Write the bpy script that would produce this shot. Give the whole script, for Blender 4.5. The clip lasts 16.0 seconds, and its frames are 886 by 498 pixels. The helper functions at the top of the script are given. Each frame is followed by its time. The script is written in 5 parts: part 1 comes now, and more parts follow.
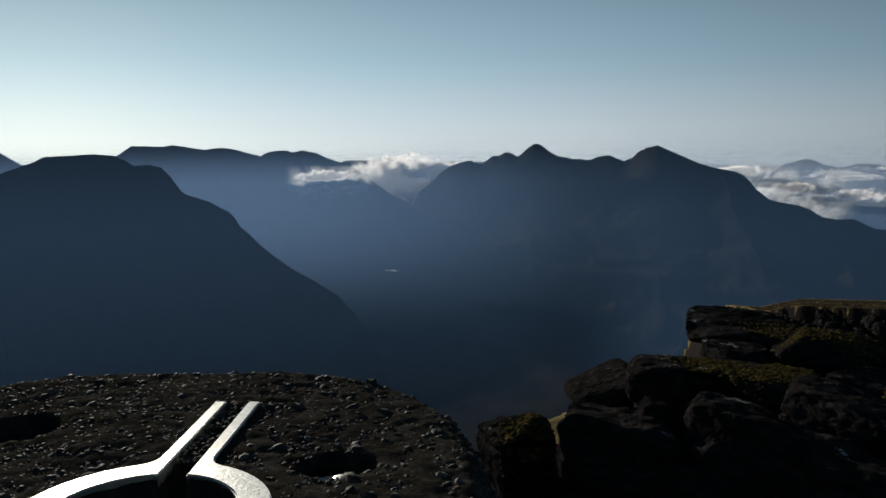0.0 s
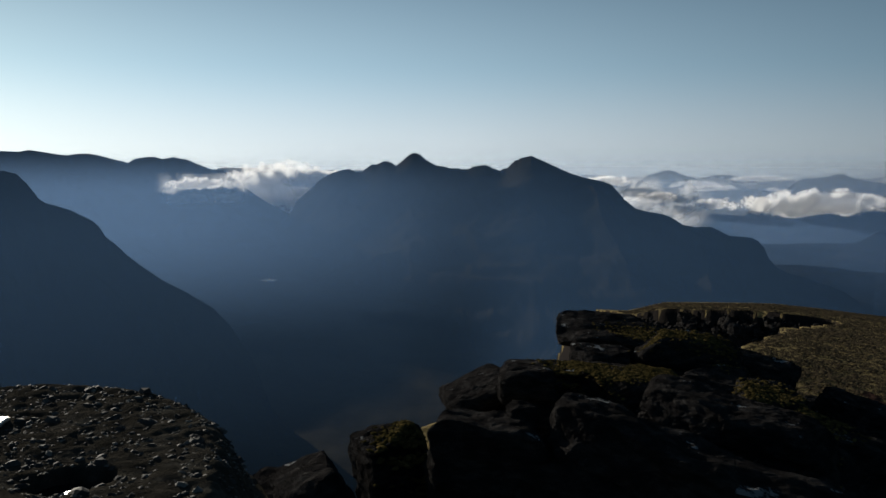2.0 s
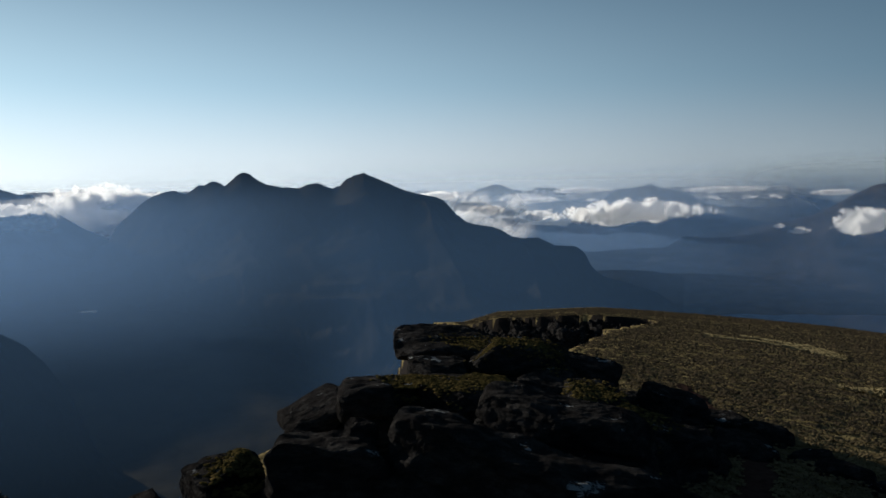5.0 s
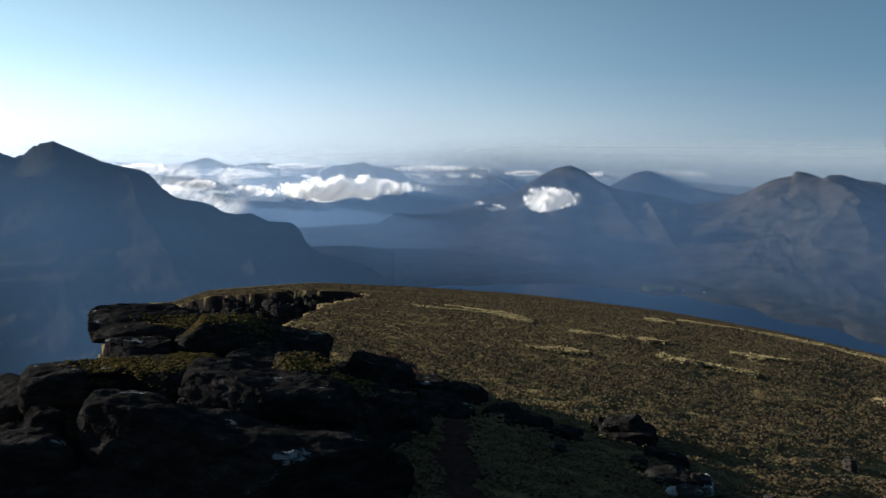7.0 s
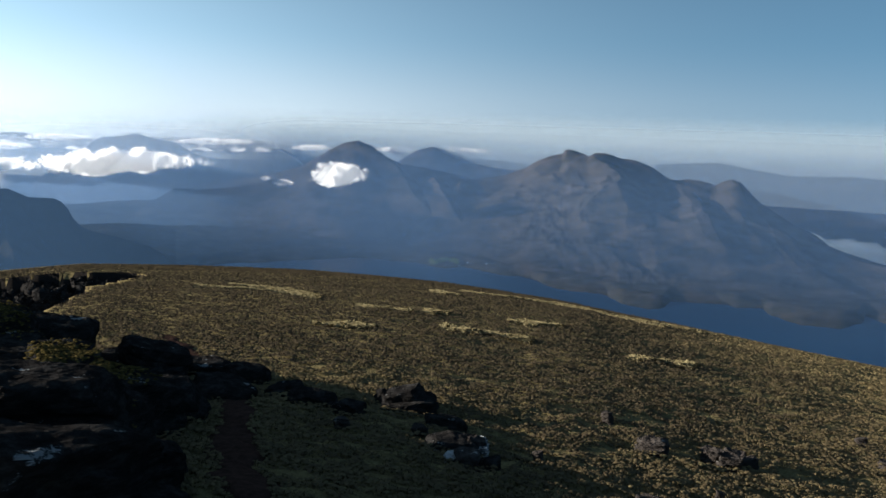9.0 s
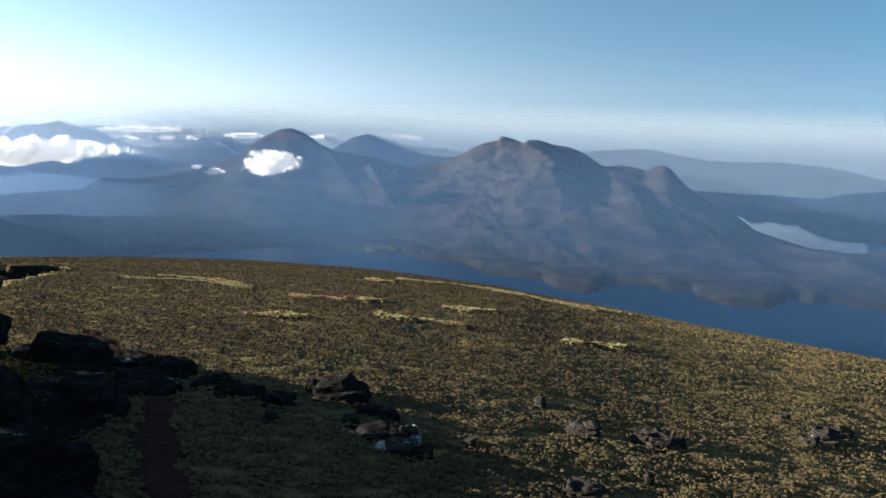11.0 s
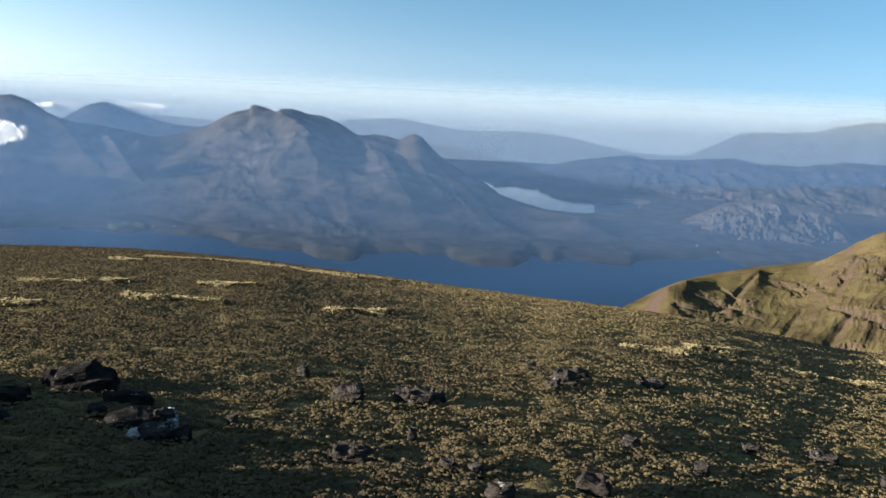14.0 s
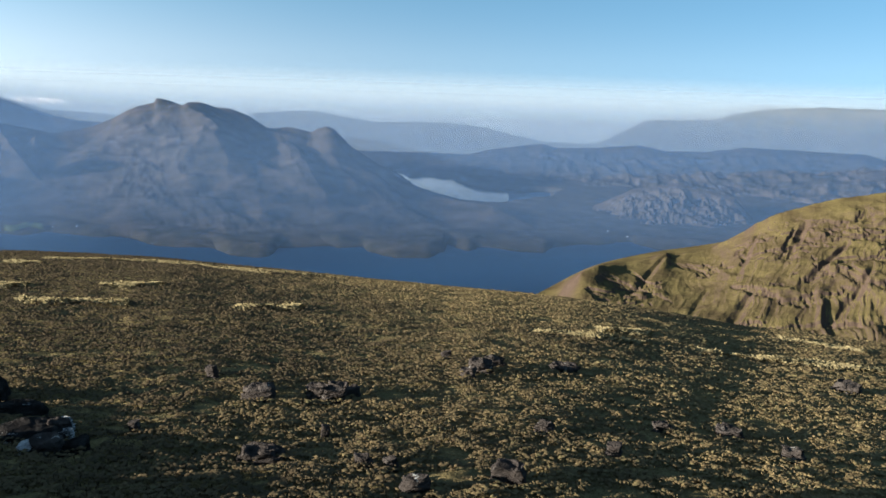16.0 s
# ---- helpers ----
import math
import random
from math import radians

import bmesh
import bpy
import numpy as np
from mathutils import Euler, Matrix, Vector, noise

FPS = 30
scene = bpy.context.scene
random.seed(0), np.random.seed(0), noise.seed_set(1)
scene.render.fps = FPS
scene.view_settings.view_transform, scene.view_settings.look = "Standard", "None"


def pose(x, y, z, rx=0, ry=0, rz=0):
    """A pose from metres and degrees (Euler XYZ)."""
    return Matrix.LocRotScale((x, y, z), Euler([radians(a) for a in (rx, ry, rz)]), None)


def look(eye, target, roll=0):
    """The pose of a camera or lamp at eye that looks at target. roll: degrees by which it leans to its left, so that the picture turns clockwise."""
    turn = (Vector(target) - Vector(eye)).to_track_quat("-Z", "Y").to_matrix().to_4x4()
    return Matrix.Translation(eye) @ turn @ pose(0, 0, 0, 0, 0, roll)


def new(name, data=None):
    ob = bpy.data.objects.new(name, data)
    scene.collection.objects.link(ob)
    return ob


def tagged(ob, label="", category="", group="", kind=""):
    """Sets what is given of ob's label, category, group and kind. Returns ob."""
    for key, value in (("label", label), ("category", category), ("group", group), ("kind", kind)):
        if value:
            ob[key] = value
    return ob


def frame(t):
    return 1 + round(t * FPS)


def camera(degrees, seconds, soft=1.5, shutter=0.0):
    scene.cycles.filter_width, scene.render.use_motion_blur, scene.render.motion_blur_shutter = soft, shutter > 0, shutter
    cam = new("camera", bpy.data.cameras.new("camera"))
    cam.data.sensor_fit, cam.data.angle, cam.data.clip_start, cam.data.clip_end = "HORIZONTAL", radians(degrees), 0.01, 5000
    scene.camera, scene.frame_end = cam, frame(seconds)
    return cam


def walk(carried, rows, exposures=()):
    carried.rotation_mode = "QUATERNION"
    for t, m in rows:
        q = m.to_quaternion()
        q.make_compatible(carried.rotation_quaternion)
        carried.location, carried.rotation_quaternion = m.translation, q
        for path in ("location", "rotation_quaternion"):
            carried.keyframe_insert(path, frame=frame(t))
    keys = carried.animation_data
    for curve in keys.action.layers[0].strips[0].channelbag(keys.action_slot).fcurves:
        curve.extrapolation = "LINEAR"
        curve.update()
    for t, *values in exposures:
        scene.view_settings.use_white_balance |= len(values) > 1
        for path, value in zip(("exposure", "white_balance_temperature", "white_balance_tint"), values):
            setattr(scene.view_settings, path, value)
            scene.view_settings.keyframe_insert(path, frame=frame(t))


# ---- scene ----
# Bearings are clockwise from +y in degrees, elevations in degrees above the level through the eye.
cam = camera(58.37, 16.0, soft=1.5)
scene.cycles.transparent_max_bounces = 24

ROWS = [
    (0.0, -0.088, 0.027, 0.012, 12.54, -7.02, -0.36),
    (0.5, -0.073, 0.028, 0.012, 13.56, -6.94, -0.21),
    (1.0, -0.051, 0.023, 0.012, 15.70, -6.66, -0.25),
    (1.5, -0.040, 0.017, 0.008, 18.25, -6.49, -0.06),
    (2.0, -0.025, 0.015, 0.006, 21.30, -6.41, 0.21),
    (2.5, -0.014, 0.010, 0.008, 22.68, -6.22, 0.28),
    (3.0, -0.006, 0.010, 0.004, 24.94, -6.12, 0.46),
    (3.2, -0.005, 0.010, 0.003, 25.19, -6.00, 0.46),
    (5.3, -0.000, 0.000, -0.000, 35.11, -5.24, -1.14),
    (5.5, -0.000, 0.000, -0.000, 36.50, -5.24, -1.14),
    (6.0, 0.024, 0.023, -0.011, 41.72, -5.12, -0.58),
    (6.5, 0.029, -0.006, -0.028, 47.27, -5.93, -0.01),
    (7.0, 0.036, -0.044, -0.036, 53.68, -7.01, 0.79),
    (7.5, 0.062, -0.079, -0.032, 59.16, -7.39, 1.87),
    (8.0, 0.046, -0.108, -0.028, 60.59, -7.65, 1.30),
    (8.5, 0.105, -0.137, -0.037, 66.79, -8.02, 1.86),
    (9.0, 0.143, -0.103, -0.048, 68.98, -8.44, 1.94),
    (9.2, 0.143, -0.103, -0.048, 70.15, -8.97, 1.94),
    (11.3, 0.319, -0.129, -0.080, 75.37, -9.20, 1.85),
    (11.5, 0.319, -0.129, -0.080, 77.34, -9.32, 1.85),
    (12.0, 0.329, -0.130, -0.082, 79.70, -9.18, 2.04),
    (12.5, 0.326, -0.135, -0.090, 80.87, -9.14, 2.11),
    (13.0, 0.303, -0.112, -0.088, 84.04, -9.14, 2.51),
    (13.5, 0.322, -0.128, -0.106, 88.16, -10.18, 2.45),
    (14.0, 0.366, -0.145, -0.118, 91.23, -10.72, 2.48),
    (14.5, 0.379, -0.175, -0.126, 91.92, -10.65, 2.02),
    (15.0, 0.398, -0.225, -0.147, 93.04, -10.75, 1.84),
    (15.5, 0.436, -0.210, -0.155, 94.48, -11.31, 1.88),
    (16.0, 0.482, -0.229, -0.154, 97.37, -11.11, 1.92),
]


def way(az, el):
    a, e = radians(az), radians(el)
    return Vector((math.sin(a) * math.cos(e), math.cos(a) * math.cos(e), math.sin(e)))


walk(cam, [(t, look((x, y, z), Vector((x, y, z)) + way(az, el), roll)) for t, x, y, z, az, el, roll in ROWS],
     exposures=[(0, -0.22, 6350, 7), (3, 0.10, 6250, 7), (5.5, 0.32, 6200, 7), (6.5, 0.71, 6200, 7), (7, 0.95, 6100, 7), (7.5, 1.06, 6100, 7), (8, 0.99, 6100, 7), (9, 1.28, 6150, 7), (12.5, 1.68, 6200, 7), (13, 1.64, 6250, 7), (14, 1.9, 6250, 7), (15.5, 1.94, 6250, 7), (16, 1.86, 6250, 7)])

# ---- light: a low morning sun and a clear sky ----
SUN_AZ, SUN_EL = -15.0, 11.0
world = bpy.data.worlds.new("sky")
scene.world = world
world.use_nodes = True
wn = world.node_tree.nodes
wl = world.node_tree.links
sky = wn.new("ShaderNodeTexSky")
sky.sky_type = "NISHITA"
sky.sun_disc = False
sky.sun_elevation = radians(SUN_EL)
sky.sun_rotation = radians(SUN_AZ)
sky.altitude = 900
sky.air_density, sky.dust_density, sky.ozone_density = 1.0, 0.4, 1.6
# the true horizon lies a little below eye level, as seen from a summit
geo = wn.new("ShaderNodeTexCoord")
shift = wn.new("ShaderNodeVectorMath")
shift.inputs[1].default_value = (0, 0, 0.19)
wl.new(geo.outputs["Generated"], shift.inputs[0])
wl.new(shift.outputs[0], sky.inputs["Vector"])
# thin high haze scatters the sun's light forwards, so that the sky pales towards the sun
toward = wn.new("ShaderNodeVectorMath")
toward.operation = "DOT_PRODUCT"
toward.inputs[1].default_value = way(SUN_AZ, SUN_EL)
wl.new(geo.outputs["Generated"], toward.inputs[0])
half_angle = wn.new("ShaderNodeMath")
half_angle.operation = "MULTIPLY_ADD"
half_angle.inputs[1].default_value, half_angle.inputs[2].default_value = 0.5, 0.5
wl.new(toward.outputs["Value"], half_angle.inputs[0])
glow = wn.new("ShaderNodeMath")
glow.operation = "POWER"
glow.inputs[1].default_value = 3.2
wl.new(half_angle.outputs[0], glow.inputs[0])
# it lies low, so it is thickest along the horizon
height = wn.new("ShaderNodeSeparateXYZ")
wl.new(geo.outputs["Generated"], height.inputs[0])
thin = wn.new("ShaderNodeMapRange")
thin.interpolation_type = "SMOOTHSTEP"
for k, v in ((1, -0.02), (2, 0.34), (3, 1.0), (4, 0.12)):
    thin.inputs[k].default_value = v
wl.new(height.outputs["Z"], thin.inputs[0])
low_glow = wn.new("ShaderNodeMath")
low_glow.operation = "MULTIPLY"
wl.new(glow.outputs[0], low_glow.inputs[0])
wl.new(thin.outputs[0], low_glow.inputs[1])
veil_light = wn.new("ShaderNodeMix")
veil_light.data_type = "RGBA"
veil_light.inputs[6].default_value = (0, 0, 0, 1)
veil_light.inputs[7].default_value = (8.5, 10.2, 10.6, 1)
wl.new(low_glow.outputs[0], veil_light.inputs[0])
veil = wn.new("ShaderNodeMix")
veil.data_type, veil.blend_type = "RGBA", "ADD"
veil.inputs[0].default_value = 1.0
clean = wn.new("ShaderNodeMix")
clean.data_type, clean.blend_type = "RGBA", "MULTIPLY"
clean.inputs[0].default_value = 1.0
clean.inputs[7].default_value = (0.82, 1.03, 1.04, 1)
wl.new(sky.outputs[0], clean.inputs[6])
wl.new(clean.outputs[2], veil.inputs[6])
wl.new(veil_light.outputs[2], veil.inputs[7])
# a pale band of distant haze all round the horizon, warmest towards the sun
band = wn.new("ShaderNodeMapRange")
band.interpolation_type = "SMOOTHSTEP"
for k, v in ((1, -0.03), (2, 0.12), (3, 1.0), (4, 0.0)):
    band.inputs[k].default_value = v
wl.new(height.outputs["Z"], band.inputs[0])
pale = wn.new("ShaderNodeMix")
pale.data_type, pale.blend_type = "RGBA", "ADD"
pale.inputs[7].default_value = (7.4, 3.4, 1.0, 1)
warm = wn.new("ShaderNodeMath")
warm.operation = "MULTIPLY_ADD"
warm.inputs[1].default_value, warm.inputs[2].default_value = 0.86, 0.09
wl.new(glow.outputs[0], warm.inputs[0])
share = wn.new("ShaderNodeMath")
share.operation = "MULTIPLY"
wl.new(warm.outputs[0], share.inputs[0])
wl.new(band.outputs[0], share.inputs[1])
wl.new(share.outputs[0], pale.inputs[0])
wl.new(veil.outputs[2], pale.inputs[6])
wl.new(pale.outputs[2], wn["Background"].inputs[0])
wn["Background"].inputs[1].default_value = 0.056

sun = new("sun", bpy.data.lights.new("sun", "SUN"))
sun.data.energy = 5.0
sun.data.angle = radians(0.6)
sun.data.color = (1.0, 0.9, 0.76)
sun.matrix_world = look(way(SUN_AZ, SUN_EL) * 100, (0, 0, 0))


# ---- materials ----
def node(nt, kind, **values):
    n = nt.nodes.new(kind)
    for k, v in values.items():
        n.inputs[k.replace("_", " ")].default_value = v
    return n


def noise_node(nt, scale, detail=6.0, rough=0.6, stretch=None):
    g = nt.nodes.new("ShaderNodeNewGeometry")
    src = g.outputs["Position"]
    if stretch:
        m = nt.nodes.new("ShaderNodeVectorMath")
        m.operation = "MULTIPLY"
        m.inputs[1].default_value = stretch
        nt.links.new(src, m.inputs[0])
        src = m.outputs[0]
    n = node(nt, "ShaderNodeTexNoise", Scale=scale, Detail=detail, Roughness=rough)
    nt.links.new(src, n.inputs["Vector"])
    return n.outputs["Fac"]


def ramp(nt, src, stops):
    r = nt.nodes.new("ShaderNodeValToRGB")
    e = r.color_ramp.elements
    while len(e) < len(stops):
        e.new(0.5)
    for el, (p, c) in zip(e, stops):
        el.position, el.color = p, (*c, 1) if len(c) == 3 else c
    nt.links.new(src, r.inputs[0])
    return r.outputs["Color"]


def mixc(nt, fac, a, b, blend="MIX"):
    m = nt.nodes.new("ShaderNodeMix")
    m.data_type, m.blend_type = "RGBA", blend
    for sock, v in ((m.inputs[0], fac), (m.inputs[6], a), (m.inputs[7], b)):
        if isinstance(v, (int, float)):
            sock.default_value = v
        elif isinstance(v, tuple):
            sock.default_value = (*v, 1)
        else:
            nt.links.new(v, sock)
    return m.outputs[2]


def material(name, rough=0.9, metal=0.0, spec=0.3):
    m = bpy.data.materials.new(name)
    m.use_nodes = True
    b = m.node_tree.nodes["Principled BSDF"]
    b.inputs["Roughness"].default_value = rough
    b.inputs["Metallic"].default_value = metal
    b.inputs["Specular IOR Level"].default_value = spec
    return m, m.node_tree, b


def bump(nt, b, src, strength, dist):
    n = nt.nodes.new("ShaderNodeBump")
    n.inputs["Strength"].default_value = strength
    n.inputs["Distance"].default_value = dist
    nt.links.new(src, n.inputs["Height"])
    nt.links.new(n.outputs[0], b.inputs["Normal"])


def steep(nt, lo, hi):
    """0 on level ground, 1 on steep faces."""
    g = nt.nodes.new("ShaderNodeNewGeometry")
    s = nt.nodes.new("ShaderNodeSeparateXYZ")
    nt.links.new(g.outputs["True Normal"], s.inputs[0])
    mr = nt.nodes.new("ShaderNodeMapRange")
    for k, v in ((1, hi), (2, lo), (3, 0.0), (4, 1.0)):
        mr.inputs[k].default_value = v
    nt.links.new(s.outputs["Z"], mr.inputs[0])
    return mr.outputs[0]


def hill_material(name, grass_a, grass_b, rock, scale, lo=0.45, hi=0.85, relief=0.2):
    m, nt, b = material(name, 1.0, 0, 0.0)
    big = noise_node(nt, scale, 5)
    fine = noise_node(nt, scale * 9, 6, 0.7)
    g = ramp(nt, big, [(0.35, grass_a), (0.65, grass_b)])
    g = mixc(nt, 0.6, g, ramp(nt, fine, [(0.3, (0.72, 0.72, 0.72)), (0.7, (1.2, 1.2, 1.2))]), "MULTIPLY")
    r = mixc(nt, noise_node(nt, scale * 5, 6, 0.7, (1, 1, 4)), tuple(c * 0.6 for c in rock), tuple(c * 1.3 for c in rock))
    edge = nt.nodes.new("ShaderNodeMath")
    edge.operation = "MULTIPLY_ADD"
    edge.inputs[1].default_value = 0.8
    edge.inputs[2].default_value = -0.4
    nt.links.new(fine, edge.inputs[0])
    add = nt.nodes.new("ShaderNodeMath")
    add.use_clamp = True
    nt.links.new(edge.outputs[0], add.inputs[0])
    nt.links.new(steep(nt, lo, hi), add.inputs[1])
    nt.links.new(mixc(nt, add.outputs[0], g, r), b.inputs["Base Color"])
    bump(nt, b, fine, relief, 0.25 / scale * 0.1)
    return m


M_HEATH, nt, b = material("heath", 1.0, 0, 0.0)
mounds, sprigs = noise_node(nt, 7, 7, 0.68), noise_node(nt, 26, 6, 0.7)
c = ramp(nt, noise_node(nt, 0.3, 5), [(0.35, (0.15, 0.117, 0.06)), (0.65, (0.21, 0.165, 0.08))])
c = mixc(nt, 0.7, c, ramp(nt, sprigs, [(0.32, (0.5, 0.5, 0.48)), (0.68, (1.35, 1.33, 1.25))]), "MULTIPLY")
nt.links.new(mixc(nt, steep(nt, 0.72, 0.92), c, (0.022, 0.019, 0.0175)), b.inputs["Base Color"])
bump(nt, b, mixc(nt, 0.3, mounds, sprigs), 1.0, 0.1)
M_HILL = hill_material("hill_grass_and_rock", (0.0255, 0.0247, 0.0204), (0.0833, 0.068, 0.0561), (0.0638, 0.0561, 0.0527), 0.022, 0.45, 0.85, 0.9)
# dark sandstone, deepened in colour for shade on the sunward mountains and glen
M_SHADEDHILL = hill_material("dark_sandstone_hill_shaded", (0.0208, 0.0192, 0.0136), (0.04, 0.0344, 0.024), (0.0208, 0.0192, 0.0176), 0.012)
M_NEARHILL = hill_material("grassy_hillside", (0.075, 0.056, 0.03), (0.15, 0.118, 0.05), (0.085, 0.06, 0.046), 0.09, 0.81, 0.96, 1.0)
M_PALEROCK = hill_material("bare_grey_rock", (0.04, 0.031, 0.022), (0.06, 0.048, 0.036), (0.062, 0.056, 0.053), 0.05, 0.6, 0.9)

M_ROCK, nt, b = material("dark_sandstone", 0.9, 0, 0.0)
v = noise_node(nt, 5, 10, 0.74, (1, 1, 3))
c = ramp(nt, v, [(0.3, (0.0125, 0.0115, 0.0115)), (0.5, (0.036, 0.033, 0.032)), (0.72, (0.095, 0.09, 0.087))])
# white crusts of lichen, on the weather side
lich = ramp(nt, noise_node(nt, 3.4, 8, 0.68), [(0.625, (0, 0, 0)), (0.655, (1, 1, 1))])
bare = steep(nt, 0.75, 0.9)
lich = mixc(nt, bare, lich, (0, 0, 0))
nt.links.new(mixc(nt, lich, c, (0.38, 0.39, 0.4)), b.inputs["Base Color"])
strata = noise_node(nt, 4, 10, 0.74, (1, 1, 9))
grit = noise_node(nt, 30, 8, 0.78, (1, 1, 2.5))
bump(nt, b, mixc(nt, 0.4, strata, grit), 1.0, 0.26)

M_STONE, nt, b = material("loose_sandstone", 0.95, 0, 0.0)
c = ramp(nt, noise_node(nt, 6, 8, 0.65), [(0.3, (0.03, 0.026, 0.024)), (0.55, (0.065, 0.055, 0.05)), (0.75, (0.11, 0.098, 0.09))])
lich = ramp(nt, noise_node(nt, 7, 6, 0.62), [(0.64, (0, 0, 0)), (0.67, (1, 1, 1))])
nt.links.new(mixc(nt, lich, c, (0.3, 0.3, 0.285)), b.inputs["Base Color"])
bump(nt, b, noise_node(nt, 14, 9, 0.72, (1, 1, 3)), 1.0, 0.06)

M_CONCRETE, nt, b = material("weathered_concrete", 0.95, 0, 0.0)
c = ramp(nt, noise_node(nt, 60, 8, 0.7), [(0.3, (0.0165, 0.015, 0.012)), (0.55, (0.0413, 0.0368, 0.03)), (0.78, (0.0975, 0.09, 0.075))])
nt.links.new(c, b.inputs["Base Color"])
bump(nt, b, noise_node(nt, 220, 6, 0.7), 0.8, 0.003)

M_METAL, nt, b = material("worn_aluminium", 0.38, 1.0, 0.5)
nt.links.new(ramp(nt, noise_node(nt, 300, 4), [(0.3, (0.5, 0.49, 0.46)), (0.7, (0.72, 0.71, 0.68))]), b.inputs["Base Color"])
bump(nt, b, noise_node(nt, 500, 4), 0.25, 0.001)

M_WATER, nt, b = material("loch_water", 0.3, 0, 0.015)
b.inputs["Base Color"].default_value = (0.005, 0.03, 0.078, 1)
bump(nt, b, noise_node(nt, 0.35, 5, 0.6), 0.12, 1.0)

def fleece(nt, size):
    """The body of a cloud: droplets lit from all round, and billows that turn towards the light or away from it."""
    even = nt.nodes.new("ShaderNodeMixShader")
    for k, kind, turn in ((1, "ShaderNodeBsdfDiffuse", 1), (2, "ShaderNodeBsdfTranslucent", -1)):
        to_sun = nt.nodes.new("ShaderNodeCombineXYZ")
        for i, v in enumerate(way(SUN_AZ, SUN_EL)):
            to_sun.inputs[i].default_value = v * turn
        n = nt.nodes.new(kind)
        n.inputs[0].default_value = (0.97, 0.97, 0.98, 1)
        nt.links.new(to_sun.outputs[0], n.inputs["Normal"])
        nt.links.new(n.outputs[0], even.inputs[k])
    fluff = nt.nodes.new("ShaderNodeBump")
    fluff.inputs["Strength"].default_value = 1.0
    fluff.inputs["Distance"].default_value = size * 0.5
    nt.links.new(noise_node(nt, 1.6 / size, 8, 0.62), fluff.inputs["Height"])
    lit = nt.nodes.new("ShaderNodeBsdfDiffuse")
    past = nt.nodes.new("ShaderNodeBsdfTranslucent")
    for n in (lit, past):
        n.inputs[0].default_value = (0.97, 0.97, 0.98, 1)
        nt.links.new(fluff.outputs[0], n.inputs["Normal"])
    both = nt.nodes.new("ShaderNodeMixShader")
    nt.links.new(lit.outputs[0], both.inputs[1])
    nt.links.new(past.outputs[0], both.inputs[2])
    whole = nt.nodes.new("ShaderNodeMixShader")
    whole.inputs[0].default_value = 0.25
    nt.links.new(even.outputs[0], whole.inputs[1])
    nt.links.new(both.outputs[0], whole.inputs[2])
    return whole.outputs[0]


def maths(nt, what, *values):
    n = nt.nodes.new("ShaderNodeMath")
    n.operation = what
    for k, v in enumerate(values):
        if isinstance(v, (int, float)):
            n.inputs[k].default_value = v
        else:
            nt.links.new(v, n.inputs[k])
    return n.outputs[0]


def cloud_material(az, width, z, half, size):
    """A cloud round a bearing and a height, torn into billows towards its edges, flatter below than above."""
    m = bpy.data.materials.new("cloud")
    m.use_nodes = True
    nt = m.node_tree
    nt.nodes.clear()
    out = nt.nodes.new("ShaderNodeOutputMaterial")
    g = nt.nodes.new("ShaderNodeNewGeometry")
    sep = nt.nodes.new("ShaderNodeSeparateXYZ")
    nt.links.new(g.outputs["Position"], sep.inputs[0])
    bearing = maths(nt, "ARCTAN2", sep.outputs["X"], sep.outputs["Y"])
    u = maths(nt, "DIVIDE", maths(nt, "SUBTRACT", bearing, radians(az)), radians(width / 2))
    v = maths(nt, "DIVIDE", maths(nt, "SUBTRACT", sep.outputs["Z"], z), half)
    v = maths(nt, "MAXIMUM", v, maths(nt, "MULTIPLY", v, -1.5))
    body = maths(nt, "SUBTRACT", 1.0, maths(nt, "ADD", maths(nt, "MULTIPLY", u, u), maths(nt, "MULTIPLY", v, v)))
    torn = maths(nt, "MULTIPLY_ADD", noise_node(nt, 1 / size, 9, 0.66), 3.6, -1.8)
    cover = nt.nodes.new("ShaderNodeMapRange")
    cover.interpolation_type = "SMOOTHSTEP"
    for k, q in ((1, 0.02), (2, 0.55), (3, 0.0), (4, 0.9)):
        cover.inputs[k].default_value = q
    nt.links.new(maths(nt, "ADD", body, torn), cover.inputs[0])
    # the very edge of the sheet is always clear
    rim = maths(nt, "MINIMUM", 1.0, maths(nt, "MAXIMUM", 0.0, maths(nt, "MULTIPLY", maths(nt, "ADD", body, 1.1), 2.0)))
    clear = nt.nodes.new("ShaderNodeBsdfTransparent")
    f = nt.nodes.new("ShaderNodeMixShader")
    nt.links.new(maths(nt, "MULTIPLY", cover.outputs[0], rim), f.inputs[0])
    nt.links.new(clear.outputs[0], f.inputs[1])
    nt.links.new(fleece(nt, size), f.inputs[2])
    nt.links.new(f.outputs[0], out.inputs[0])
    return m


M_CLOUD = bpy.data.materials.new("cloud_sea")
M_CLOUD.use_nodes = True
nt = M_CLOUD.node_tree
nt.nodes.clear()
out = nt.nodes.new("ShaderNodeOutputMaterial")
nt.links.new(fleece(nt, 30.0), out.inputs[0])


